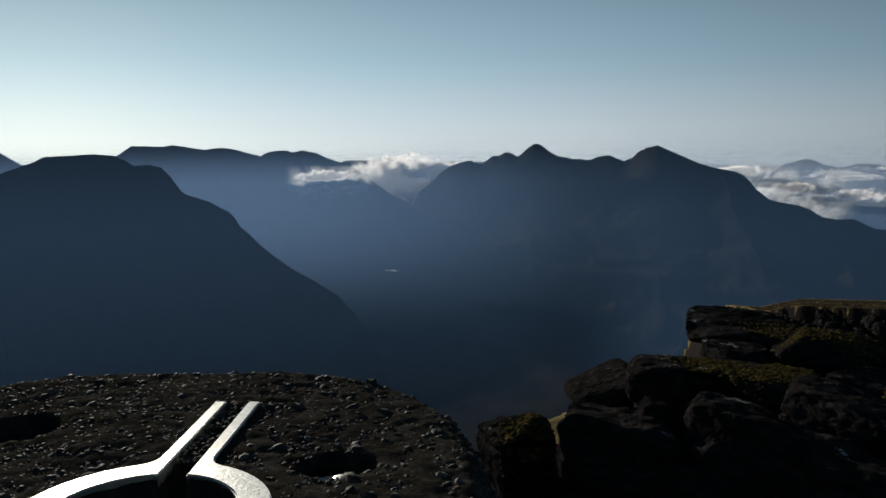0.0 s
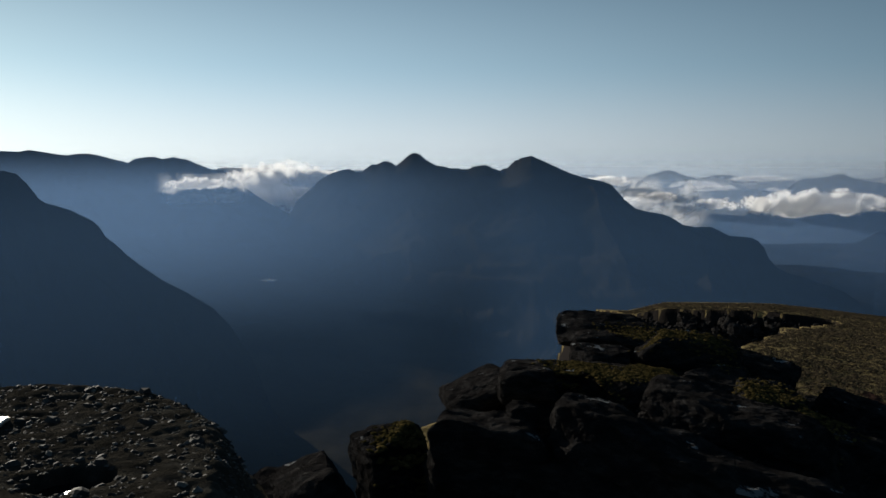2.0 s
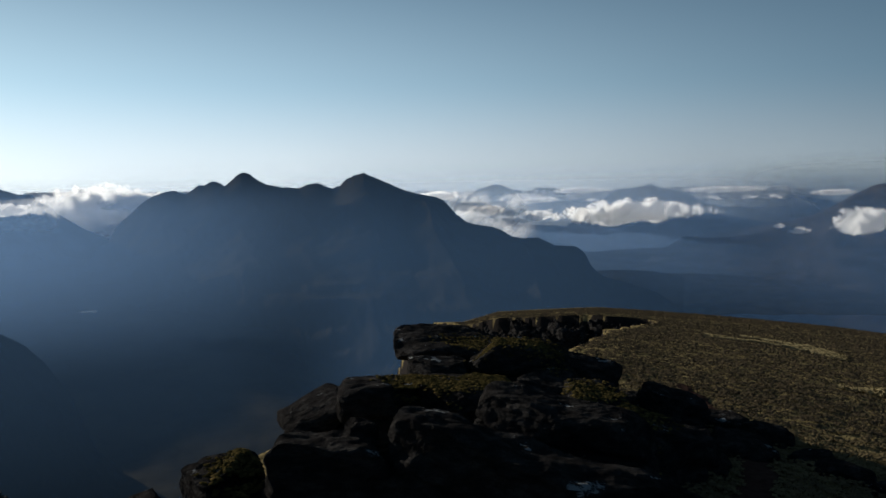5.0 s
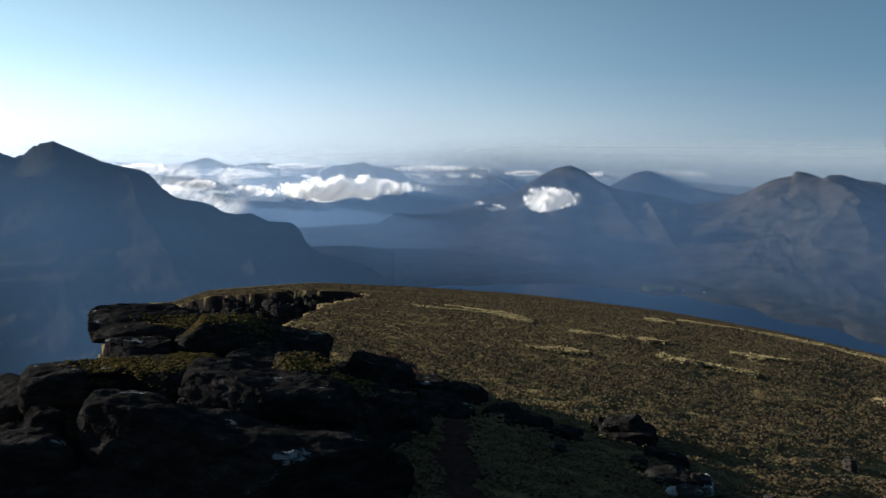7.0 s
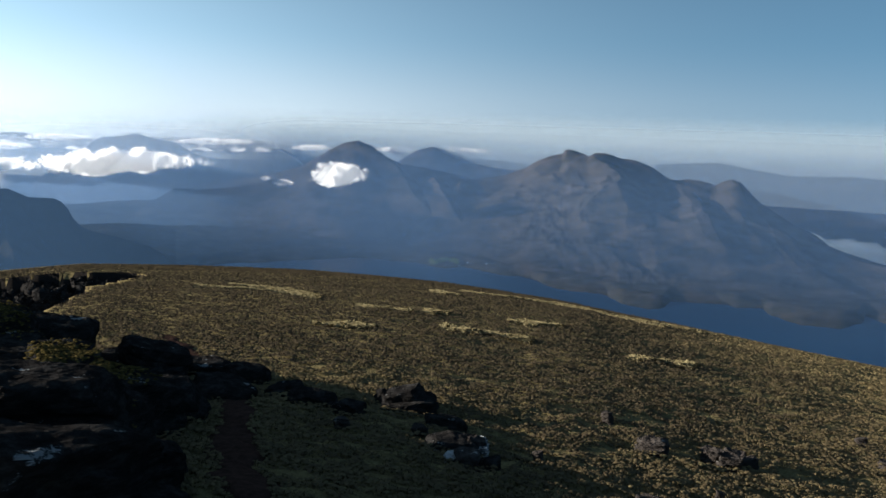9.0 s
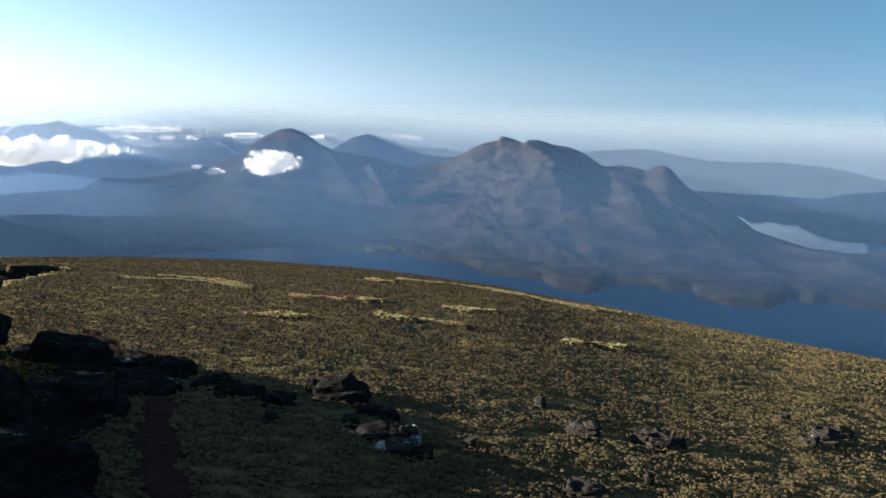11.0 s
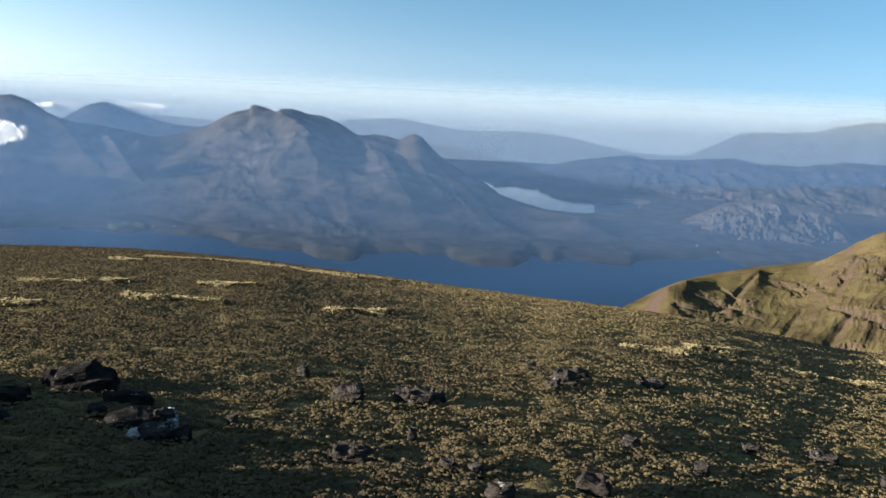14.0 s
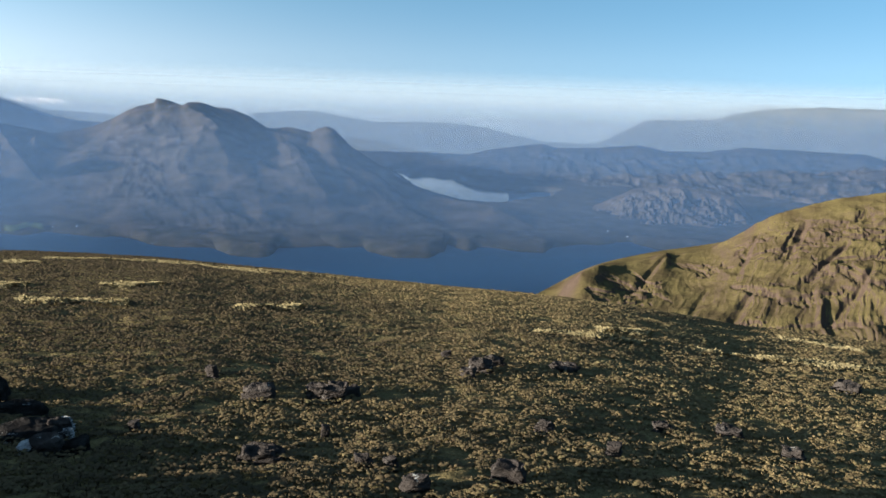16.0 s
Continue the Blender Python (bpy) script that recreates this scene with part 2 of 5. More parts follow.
def haze_material(name, density, top, fade, colour, forward, low, rise, ends=None, billow=None):
    """Sheet for haze and mist: its tint stands in for scattered light, the rest passes through; it lies between the
    heights low and top and thins out towards both.
    """
    m = bpy.data.materials.new(name)
    m.use_nodes = True
    nt = m.node_tree
    nt.nodes.clear()
    out = nt.nodes.new("ShaderNodeOutputMaterial")
    # normal faces the sun so the sheet looks evenly lit; most light passes forwards
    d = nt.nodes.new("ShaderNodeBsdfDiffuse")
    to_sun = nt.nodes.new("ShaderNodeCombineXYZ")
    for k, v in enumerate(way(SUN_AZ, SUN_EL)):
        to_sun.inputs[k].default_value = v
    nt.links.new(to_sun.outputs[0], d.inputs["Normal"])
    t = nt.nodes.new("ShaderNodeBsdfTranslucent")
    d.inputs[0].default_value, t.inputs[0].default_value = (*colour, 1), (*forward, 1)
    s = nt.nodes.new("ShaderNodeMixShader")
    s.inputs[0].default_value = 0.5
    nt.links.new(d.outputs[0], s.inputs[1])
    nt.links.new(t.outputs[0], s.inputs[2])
    clear = nt.nodes.new("ShaderNodeBsdfTransparent")
    f = nt.nodes.new("ShaderNodeMixShader")
    g = nt.nodes.new("ShaderNodeNewGeometry")
    sep = nt.nodes.new("ShaderNodeSeparateXYZ")
    nt.links.new(g.outputs["Position"], sep.inputs[0])
    mr = nt.nodes.new("ShaderNodeMapRange")
    mr.interpolation_type = "SMOOTHSTEP"
    for k, v in ((1, top - fade), (2, top), (3, density), (4, 0.0)):
        mr.inputs[k].default_value = v
    if billow:
        lump = nt.nodes.new("ShaderNodeMath")
        lump.operation = "MULTIPLY_ADD"
        lump.inputs[1].default_value = (top - low) * 1.9
        nt.links.new(noise_node(nt, 0.45 / billow[0], 4, 0.6, (1, 1, 0.25)), lump.inputs[0])
        lift = nt.nodes.new("ShaderNodeMath")
        lift.inputs[1].default_value = -(top - low) * 0.95
        nt.links.new(sep.outputs["Z"], lift.inputs[0])
        nt.links.new(lift.outputs[0], lump.inputs[2])
        nt.links.new(lump.outputs[0], mr.inputs[0])
    else:
        nt.links.new(sep.outputs["Z"], mr.inputs[0])
    m2 = nt.nodes.new("ShaderNodeMapRange")
    m2.interpolation_type = "SMOOTHSTEP"
    for k, v in ((1, low), (2, low + rise), (3, 0.0), (4, 1.0)):
        m2.inputs[k].default_value = v
    nt.links.new(sep.outputs["Z"], m2.inputs[0])
    mul = nt.nodes.new("ShaderNodeMath")
    mul.operation = "MULTIPLY"
    nt.links.new(mr.outputs[0], mul.inputs[0])
    nt.links.new(m2.outputs[0], mul.inputs[1])
    amount = mul.outputs[0]
    if ends:
        # the bank runs out towards both of its ends
        bearing = nt.nodes.new("ShaderNodeMath")
        bearing.operation = "ARCTAN2"
        nt.links.new(sep.outputs["X"], bearing.inputs[0])
        nt.links.new(sep.outputs["Y"], bearing.inputs[1])
        for a, b_ in ((ends[0] - ends[2], ends[0]), (ends[1] + ends[2], ends[1])):
            m3 = nt.nodes.new("ShaderNodeMapRange")
            m3.interpolation_type = "SMOOTHSTEP"
            flip = a > b_
            for k, v in ((1, radians(min(a, b_))), (2, radians(max(a, b_))), (3, 1.0 if flip else 0.0), (4, 0.0 if flip else 1.0)):
                m3.inputs[k].default_value = v
            nt.links.new(bearing.outputs[0], m3.inputs[0])
            m4 = nt.nodes.new("ShaderNodeMath")
            m4.operation = "MULTIPLY"
            nt.links.new(amount, m4.inputs[0])
            nt.links.new(m3.outputs[0], m4.inputs[1])
            amount = m4.outputs[0]
    if billow:
        # torn into billows: size of the billows, how much of the sheet they cover
        gap = ramp(nt, noise_node(nt, 1 / billow[0], 7, 0.6, (1, 1, 1.6)), [(0.62 - billow[1], (0, 0, 0)), (0.78 - billow[1], (1, 1, 1))])
        m5 = nt.nodes.new("ShaderNodeMath")
        m5.operation = "MULTIPLY"
        nt.links.new(amount, m5.inputs[0])
        nt.links.new(gap, m5.inputs[1])
        amount = m5.outputs[0]
    nt.links.new(amount, f.inputs[0])
    nt.links.new(clear.outputs[0], f.inputs[1])
    nt.links.new(s.outputs[0], f.inputs[2])
    nt.links.new(f.outputs[0], out.inputs[0])
    return m


M_LOW = hill_material("moor_and_woods", (0.03, 0.031, 0.026), (0.062, 0.055, 0.048), (0.05, 0.044, 0.04), 0.04)


# ---- shaping helpers ----
def hashed(ix, iy, seed):
    h = (ix * 374761393 + iy * 668265263 + seed * 974634777) & 0xFFFFFFFF
    h = ((h ^ (h >> 13)) * 1274126177) & 0xFFFFFFFF
    return ((h ^ (h >> 16)) & 0xFFFF) / 65535.0


def vnoise(x, y, seed=0):
    """Smooth value noise, -1 to 1."""
    x, y = np.asarray(x, float), np.asarray(y, float)
    fx, fy = np.floor(x), np.floor(y)
    ix, iy = fx.astype(np.int64), fy.astype(np.int64)
    u, v = x - fx, y - fy
    u, v = u * u * u * (u * (u * 6 - 15) + 10), v * v * v * (v * (v * 6 - 15) + 10)
    a, b_ = hashed(ix, iy, seed), hashed(ix + 1, iy, seed)
    c_, d_ = hashed(ix, iy + 1, seed), hashed(ix + 1, iy + 1, seed)
    return 2 * ((a + (b_ - a) * u) * (1 - v) + (c_ + (d_ - c_) * u) * v) - 1


def fbm(x, y, octaves=5, seed=0, gain=0.5):
    s, amp, tot = 0, 1.0, 0.0
    for k in range(octaves):
        ca, sa = math.cos(0.6 * k), math.sin(0.6 * k)
        s = s + amp * vnoise((x * ca - y * sa) * 2 ** k, (x * sa + y * ca) * 2 ** k, seed + k)
        tot += amp
        amp *= gain
    return s / tot


def ridged(x, y, octaves=5, seed=0, gain=0.5):
    s, amp, tot = 0, 1.0, 0.0
    for k in range(octaves):
        s = s + amp * (1 - 2 * np.abs(vnoise(x * 2 ** k, y * 2 ** k, seed + 7 * k)))
        tot += amp
        amp *= gain
    return s / tot


def smooth(x, a, b_):
    t = np.clip((np.asarray(x, float) - a) / (b_ - a), 0, 1)
    return t * t * (3 - 2 * t)


def sheet(name, co, material, wrap=False, smooth_shade=True):
    """A mesh from a grid of points, shape (rows, columns, 3)."""
    n, m = co.shape[:2]
    idx = np.arange(n * m).reshape(n, m)
    if wrap:
        idx = np.concatenate([idx, idx[:, :1]], 1)
    q = np.stack([idx[:-1, :-1], idx[:-1, 1:], idx[1:, 1:], idx[1:, :-1]], -1).reshape(-1, 4)
    return raw(name, co.reshape(-1, 3), q, material, smooth_shade)


def raw(name, co, faces, material, smooth_shade=True):
    me = bpy.data.meshes.new(name)
    k = faces.shape[1]
    me.vertices.add(len(co))
    me.vertices.foreach_set("co", np.ascontiguousarray(co, np.float32).ravel())
    me.loops.add(faces.size)
    me.loops.foreach_set("vertex_index", np.ascontiguousarray(faces, np.int32).ravel())
    me.polygons.add(len(faces))
    me.polygons.foreach_set("loop_start", np.arange(0, faces.size, k, dtype=np.int32))
    me.polygons.foreach_set("use_smooth", np.full(len(faces), smooth_shade))
    me.update(calc_edges=True)
    me.validate()
    me.materials.append(material)
    return new(name, me)


def knots(az, pairs, col=1):
    p = np.array(pairs, float)
    return np.interp(az, p[:, 0], p[:, col])


def polar(az, r):
    a = np.radians(az)
    return r * np.sin(a), r * np.cos(a)


def point(az, r, z):
    x, y = polar(az, r)
    return Vector((float(x), float(y), float(z)))


def inside(x, y, poly):
    """Signed distance to a polygon, positive inside."""
    p = np.array(poly, float)
    best = np.full(np.shape(x), 1e9)
    odd = np.zeros(np.shape(x), bool)
    for (x1, y1), (x2, y2) in zip(p, np.roll(p, -1, 0)):
        dx, dy = x2 - x1, y2 - y1
        t = np.clip(((x - x1) * dx + (y - y1) * dy) / (dx * dx + dy * dy + 1e-12), 0, 1)
        best = np.minimum(best, np.hypot(x - x1 - t * dx, y - y1 - t * dy))
        cross = (y1 > y) != (y2 > y)
        odd ^= cross & (x < (x2 - x1) * (y - y1) / (y2 - y1 + 1e-12) + x1)
    return np.where(odd, best, -best)


# ---- the land ----
SEA = -184.0
SKYLINE = [(34.58, -10.52), (37.07, -9.81), (42.42, -9.54), (44.37, -9.46), (50.84, -9.75), (59.83, -10.22), (69.73, -10.95), (78.02, -11.83), (81.75, -12.36), (90.60, -13.32), (98.14, -13.90), (105.05, -14.16), (110.58, -14.42), (118.38, -14.93), (127.69, -14.77)]
SHORE = [(50, -9.8), (55.2, -9.67), (61.6, -9.36), (66.14, -9.33), (67.3, -9.62), (69.28, -9.82), (70.5, -9.73), (73.3, -10.19), (74.96, -10.16), (76.6, -10.78), (78.3, -11.0), (80.8, -11.1), (82.05, -11.8), (84.1, -11.9), (85.0, -11.75), (85.5, -11.1), (88.1, -10.85), (89.76, -11.3), (91.4, -11.13), (92.0, -11.6), (93.9, -11.9), (96.4, -11.8), (97.5, -11.4), (97.55, -10.8), (99.3, -11.29), (100.1, -10.97), (101.35, -10.99), (103, -11.12), (104.86, -11.06), (105.6, -10.6), (106.66, -10.5), (108.66, -10.29), (110.94, -9.93), (111.2, -10.1), (112.6, -10.27), (114.2, -10.41), (120, -10.5)]
LOCH = [(93.49, -5.71), (94.30, -6.06), (95.53, -7.01), (97.1, -7.37), (99.0, -7.73), (101.05, -7.79), (102.66, -7.57), (104.74, -7.22), (105.32, -6.83), (104.52, -6.75), (102.95, -6.89), (101.5, -6.71), (99.66, -6.67), (98.72, -6.47), (97.74, -6.03), (96.22, -5.9), (94.8, -6.0), (94.2, -5.85), (95.04, -5.62), (96.55, -5.25), (95.97, -5.17), (94.44, -5.34)]
# the brink of the cliffs, bearing and distance
BRINK = [(-80, 3.2), (-20, 2.3), (10, 2.4), (17, 4.6), (16, 8.5), (24, 12.5), (33, 15.5), (41, 20), (42.3, 25), (45, 36), (48.3, 57), (47.5, 62),
         (44, 64), (40, 66), (36.8, 70), (34.6, 75), (33.5, 110), (32, 170), (25, 420), (-80, 420)]
RSKY = [(20, 150), (50, 150), (62, 105), (80, 66), (100, 50), (130, 46)]


def sea_r(el):
    return SEA / math.tan(radians(el))


def ground_z(az, r):
    x, y = polar(az, r)
    rs = knots(az, RSKY)
    # a rounded summit: it falls away gently at first, and steepens towards the brow
    sink = knots(az, [(35, 0.45), (50, 0.55), (75, 0.95), (130, 0.95)])
    fall = np.tan(np.radians(-knots(az, SKYLINE))) - 2 * (1.35 + sink) / rs
    z = -(1.35 + sink * smooth(r, 1.5, 5.5) + fall * r + (1.35 + sink) / rs ** 2 * np.minimum(r, rs) * (2 * r - np.minimum(r, rs)))
    z = z + 0.06 * fbm(x / 2.5, y / 2.5, 4, 3) * smooth(r, 2, 6) + 0.22 * fbm(x / 14, y / 14, 3, 8) * smooth(r, 12, 50) * (1 - smooth(r / rs, 0.5, 0.9))
    z = z + (0.035 * fbm(x / 0.28, y / 0.28, 3, 14) + 0.025 * np.maximum(ridged(x / 0.8, y / 0.8, 3, 15), -0.3)) * smooth(r, 3, 6) * (1 - smooth(r, 30, 60))
    # past the brow the hill rolls over
    over = np.maximum(r - rs, 0)
    z = z - 0.0035 * over ** 2 * (over < 150) - np.where(over >= 150, 0.0035 * 150 ** 2 + 1.05 * (over - 150), 0)
    # the cliffs
    brink = [polar(a, d) for a, d in BRINK]
    d = inside(x + 0.9 * fbm(x / 3, y / 3, 3, 21) * smooth(r, 6, 40), y + 0.9 * fbm(x / 3, y / 3, 3, 22) * smooth(r, 6, 40), brink)
    drop = np.maximum(d, 0)
    z = z - np.where(drop > 0, np.minimum(drop * 4.5, 14 + drop * 1.1) * (1 + 0.25 * ridged(x / 5, y / 5, 3, 5)), 0)
    # valley floor and low ground
    base = far_z(az, r)
    return np.maximum(z, base)


def far_z(az, r):
    x, y = polar(az, r)
    glen = -172 + 46 * smooth(r, 520, 1100) * (1 - smooth(az, 20, 28))
    glen = glen + 6 * fbm(x / 90, y / 90, 5, 31)
    shore = np.array([(a, sea_r(e)) for a, e in SHORE])
    rsh = np.interp(az, shore[:, 0], shore[:, 1])
    rsh = rsh * (1 + 0.014 * fbm(x / 30, y / 30, 6, 40, 0.6))
    low = SEA - 0.5 + np.clip((r - rsh) * 0.12, -6, 7) + 3 * np.maximum(fbm(x / 50, y / 50, 6, 33, 0.6), -0.3) * smooth(r - rsh, 5, 60) + 3 * smooth(r - rsh, 100, 600)
    loch = [(a, sea_r(e) / 100) for a, e in LOCH]
    dl = inside(az + 0.25 * fbm(x / 40, y / 40, 3, 51), r / 100 + 0.15 * fbm(x / 30, y / 30, 3, 50), loch)
    low = np.where(dl > -0.25, np.minimum(low, SEA + 3 - 18 * (dl + 0.17)), low)
    w = smooth(az, 47, 54)
    return glen * (1 - w) + low * w


near_az = np.concatenate([np.arange(-24, 132, 0.24), np.arange(132, 336, 3.0)])
rings = np.concatenate([[0.02, 0.5], np.geomspace(1.0, 2.5, 20), np.geomspace(2.53, 40, 300), np.geomspace(40.4, 260, 110), np.geomspace(266, 700, 60), np.geomspace(706, 1700, 240), np.geomspace(1730, 4900, 60)])
AZ, RR = np.meshgrid(near_az, rings)
gx, gy = polar(AZ, RR)
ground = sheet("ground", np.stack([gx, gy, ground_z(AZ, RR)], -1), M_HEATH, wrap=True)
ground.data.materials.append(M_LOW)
ground.data.materials.append(M_SHADEDHILL)
# the glen floor takes the darker hill colour to stand in for its shade
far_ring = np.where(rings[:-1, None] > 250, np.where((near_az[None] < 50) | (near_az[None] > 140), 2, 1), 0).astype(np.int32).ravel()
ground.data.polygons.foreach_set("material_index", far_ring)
tagged(ground, "brown-green mossy heath falling away to valleys and lochs", "ground", kind="structure")

wr = np.array([300.0, 700, 1200, 2000, 3200, 4800])
WA, WR = np.meshgrid(np.arange(48, 140, 2.0), wr)
wx, wy = polar(WA, WR)
water = tagged(sheet("water", np.stack([wx, wy, np.full_like(wx, SEA)], -1), M_WATER), "calm dark blue sea loch between hills", "loch", kind="structure")


M_CALM, nt, b = material("calm_water", 0.12, 0, 0.5)
b.inputs["Base Color"].default_value = (0.02, 0.04, 0.06, 1)
bump(nt, b, noise_node(nt, 0.2, 4, 0.6), 0.05, 1.0)
WA, WR = np.meshgrid(np.arange(90, 102.1, 0.5), np.geomspace(1200, 2300, 12))
wx, wy = polar(WA, WR)
tagged(sheet("water", np.stack([wx, wy, np.full_like(wx, SEA + 0.15)], -1), M_CALM), "calm bright upper loch mirroring the sky", "loch", kind="structure")


for az, el, wide in ((4.3, -5.87, 0.7), (8.8, -8.6, 0.45)):
    r = 300.0
    while float(far_z(np.array(az), np.array(r))) < r * math.tan(radians(el)):
        r += 4
    bend = np.linspace(0, 2 * math.pi, 40, endpoint=False)
    half_w = r * radians(wide) * (1 + 0.25 * np.sin(2 * bend + az) + 0.15 * np.sin(5 * bend))
    c0 = point(az, r, r * math.tan(radians(el)) + 1.5)
    tarn = np.stack([np.stack([c0.x + q * half_w * np.cos(bend), c0.y + q * half_w * 1.2 * np.sin(bend), np.full_like(bend, c0.z)], -1) for q in (1.0, 0.5, 0.01)])
    tagged(sheet("water", tarn, M_CALM, wrap=True), "small bright tarn in the floor of the glen", "tarn", kind="structure")


def blur(v, sigma):
    """Gaussian blur along a line, sigma in samples, ends held."""
    n = max(1, int(3 * sigma))
    k = np.exp(-0.5 * (np.arange(-n, n + 1) / max(sigma, 1e-6)) ** 2)
    return np.convolve(np.pad(v, n, mode="edge"), k / k.sum(), mode="valid")


def mountain(crest, rc, rf, zf, label, seed, rough=1.0, power=1.25, step=0.13, rows=52, mat=None, gully=None, crag=0.0, jag=0.04, taper=(5, 5), spread=1.0, group="mountains", spurs=(), ribs=(3.0, 0.02), beds=0.0):
    """A massif: crest as bearing and elevation, rc crest distance and rf, zf foot distance and height (numbers, or pairs by bearing).
    Beyond both ends of the crest it runs out to its foot over the degrees in taper. spurs: (bearing, share of the slope) at both ends, half width in degrees and height as a share
    of the whole; below 0 a gully. ribs: spacing in degrees and height of the small ribs and gullies. beds: thickness of the beds of rock that step the slope."""
    if isinstance(rc, (int, float)) and rc > 2300:
        step, rows = max(step, 0.2), min(rows, 34)
    a0, a1 = crest[0][0], crest[-1][0]
    az = np.arange(a0 - taper[0], a1 + taper[1] + step * 0.5, step)
    el = knots(az, crest)
    pick = lambda v: knots(az, v) if isinstance(v, list) else np.full_like(az, v)
    rcr, rfo, zfo = pick(rc), pick(rf), pick(zf)
    el = el + jag * fbm(az * 1.3, az * 0 + seed, 5, seed)
    zc = rcr * np.tan(np.radians(el))
    out = np.clip(np.maximum((a0 - az) / max(taper[0], 1e-6), (az - a1) / max(taper[1], 1e-6)), 0, 1)
    zc = zc + (zfo - zc) * out ** 0.8
    rcr = rcr + (rfo * 1.03 - rcr) * out
    rfo = rfo * (1 + 0.035 * fbm(az * 0.09, az * 0 + seed, 2, seed + 3))
    el = np.degrees(np.arctan2(zc, rcr))
    u = np.concatenate([np.linspace(-0.35, -0.05, 6), np.linspace(0, 1, rows) ** 1.15])[:, None]
    rcr = blur(rcr, 2.5 / step)
    r = rcr + (rfo - rcr) * u
    # down the slope the notches of the crest widen and fade out
    zc = rcr * np.tan(np.radians(el))
    soft = [zc] + [blur(zc, q_ * spread / step) for q_ in (0.3, 1.0, 2.4, 5.0)]
    k = np.clip(np.abs(u) ** 0.6 * 4.6, 0, 3.999)
    ki, kf = k.astype(int), k - np.floor(k)
    soft = np.stack(soft)
    zcu = np.choose(np.broadcast_to(ki, r.shape), [np.broadcast_to(q_, r.shape) for q_ in soft]) * (1 - kf) + np.choose(np.broadcast_to(ki + 1, r.shape), [np.broadcast_to(q_, r.shape) for q_ in soft]) * kf
    g = np.where(u >= 0, 1 - (1 - np.clip(u, 0, 1)) ** power, -u * 1.6)
    A = np.broadcast_to(az, r.shape)
    x, y = polar(A, r)
    span = blur(zc, 4.0 / step) - zfo
    size = np.abs(rcr - rfo).mean()
    lam = gully or size / 2.4
    wx_, wy_ = fbm(x / lam, y / lam, 3, seed + 2), fbm(x / lam + 9, y / lam, 3, seed + 3)
    relief = ridged(x / lam + 0.5 * wx_, y / lam + 0.5 * wy_, 4, seed + 1, 0.46) - 0.35
    fine = fbm(x / (lam * 0.2), y / (lam * 0.2), 5, seed + 9, 0.6)
    w = smooth(u, 0.0, 0.2) * (1 - 0.8 * smooth(u, 0.75, 1.0))
    z = zcu + (zfo - zcu) * g + rough * span * w * (0.16 * relief + 0.03 * fine)
    across_ = A + 1.5 * wx_ * ribs[0]
    z = z + span * w * ribs[1] * (ridged(across_ / ribs[0], u * 6.0 + 1.2 * wy_ + seed, 4, seed + 40, 0.55) - 0.3)
    for sa, su, ea, eu, half_, tall in spurs:
        t_ = np.clip((u - su) / (eu - su), 0, 1)
        line = sa + (ea - sa) * t_ + 0.6 * half_ * wx_
        roof = np.maximum(0, 1 - np.abs(A - line) / (half_ * (0.6 + 0.8 * t_)))
        z = z + tall * span * roof * smooth(u, su - 0.04, su + 0.12 * (eu - su)) * (1 - smooth(u, eu - 0.35 * (eu - su), eu + 0.05)) * smooth(u, 0, 0.05)
    if beds:
        lev = z / beds + 0.9 * fbm(x / 120, y / 120, 3, seed + 50)
        saw = lev - np.floor(lev)
        z = z + beds * (0.5 * smooth(saw, 0.55, 1.0) - 0.5 * saw) * smooth(u, 0.02, 0.1) * (1 - smooth(u, 0.8, 1.0)) * (0.6 + 0.6 * fbm(x / 60, y / 60, 3, seed + 51))
    if crag:
        q_ = ridged(x / 20 + 0.5 * wx_, y / 20 + 0.5 * wy_, 5, seed + 20, 0.6) + 0.45 * fbm(x / 110, y / 110, 2, seed + 21)
        z = z - crag * smooth(q_, 0.08, 0.2) * w - 0.7 * crag * smooth(q_, 0.38, 0.46) * w
    limit = r * np.tan(np.radians(el)) - 0.01 * np.clip(u, 0, 1) * span
    z = np.where(u > 0, np.minimum(z, limit), z)
    ob = sheet("mountain", np.stack([x, y, z], -1), mat or M_HILL)
    return tagged(ob, label, "mountain", group)


# mountains towards the sun: the shade of their near sides is in the material
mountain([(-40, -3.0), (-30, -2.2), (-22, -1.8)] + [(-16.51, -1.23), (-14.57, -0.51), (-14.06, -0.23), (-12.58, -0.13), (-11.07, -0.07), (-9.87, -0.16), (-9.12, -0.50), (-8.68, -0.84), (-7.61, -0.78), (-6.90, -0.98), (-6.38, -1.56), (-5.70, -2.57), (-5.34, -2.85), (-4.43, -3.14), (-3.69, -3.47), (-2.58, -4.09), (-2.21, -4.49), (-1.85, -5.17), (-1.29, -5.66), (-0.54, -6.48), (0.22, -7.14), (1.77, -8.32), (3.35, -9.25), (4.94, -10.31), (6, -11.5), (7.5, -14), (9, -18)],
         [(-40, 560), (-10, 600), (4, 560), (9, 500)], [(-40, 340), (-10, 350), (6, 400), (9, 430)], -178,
         "dark steep-sided mountain with rounded top in shade", 11, mat=M_SHADEDHILL, power=1.2, rough=0.5, step=0.08, jag=0.03, taper=(5, 4), beds=0.0)
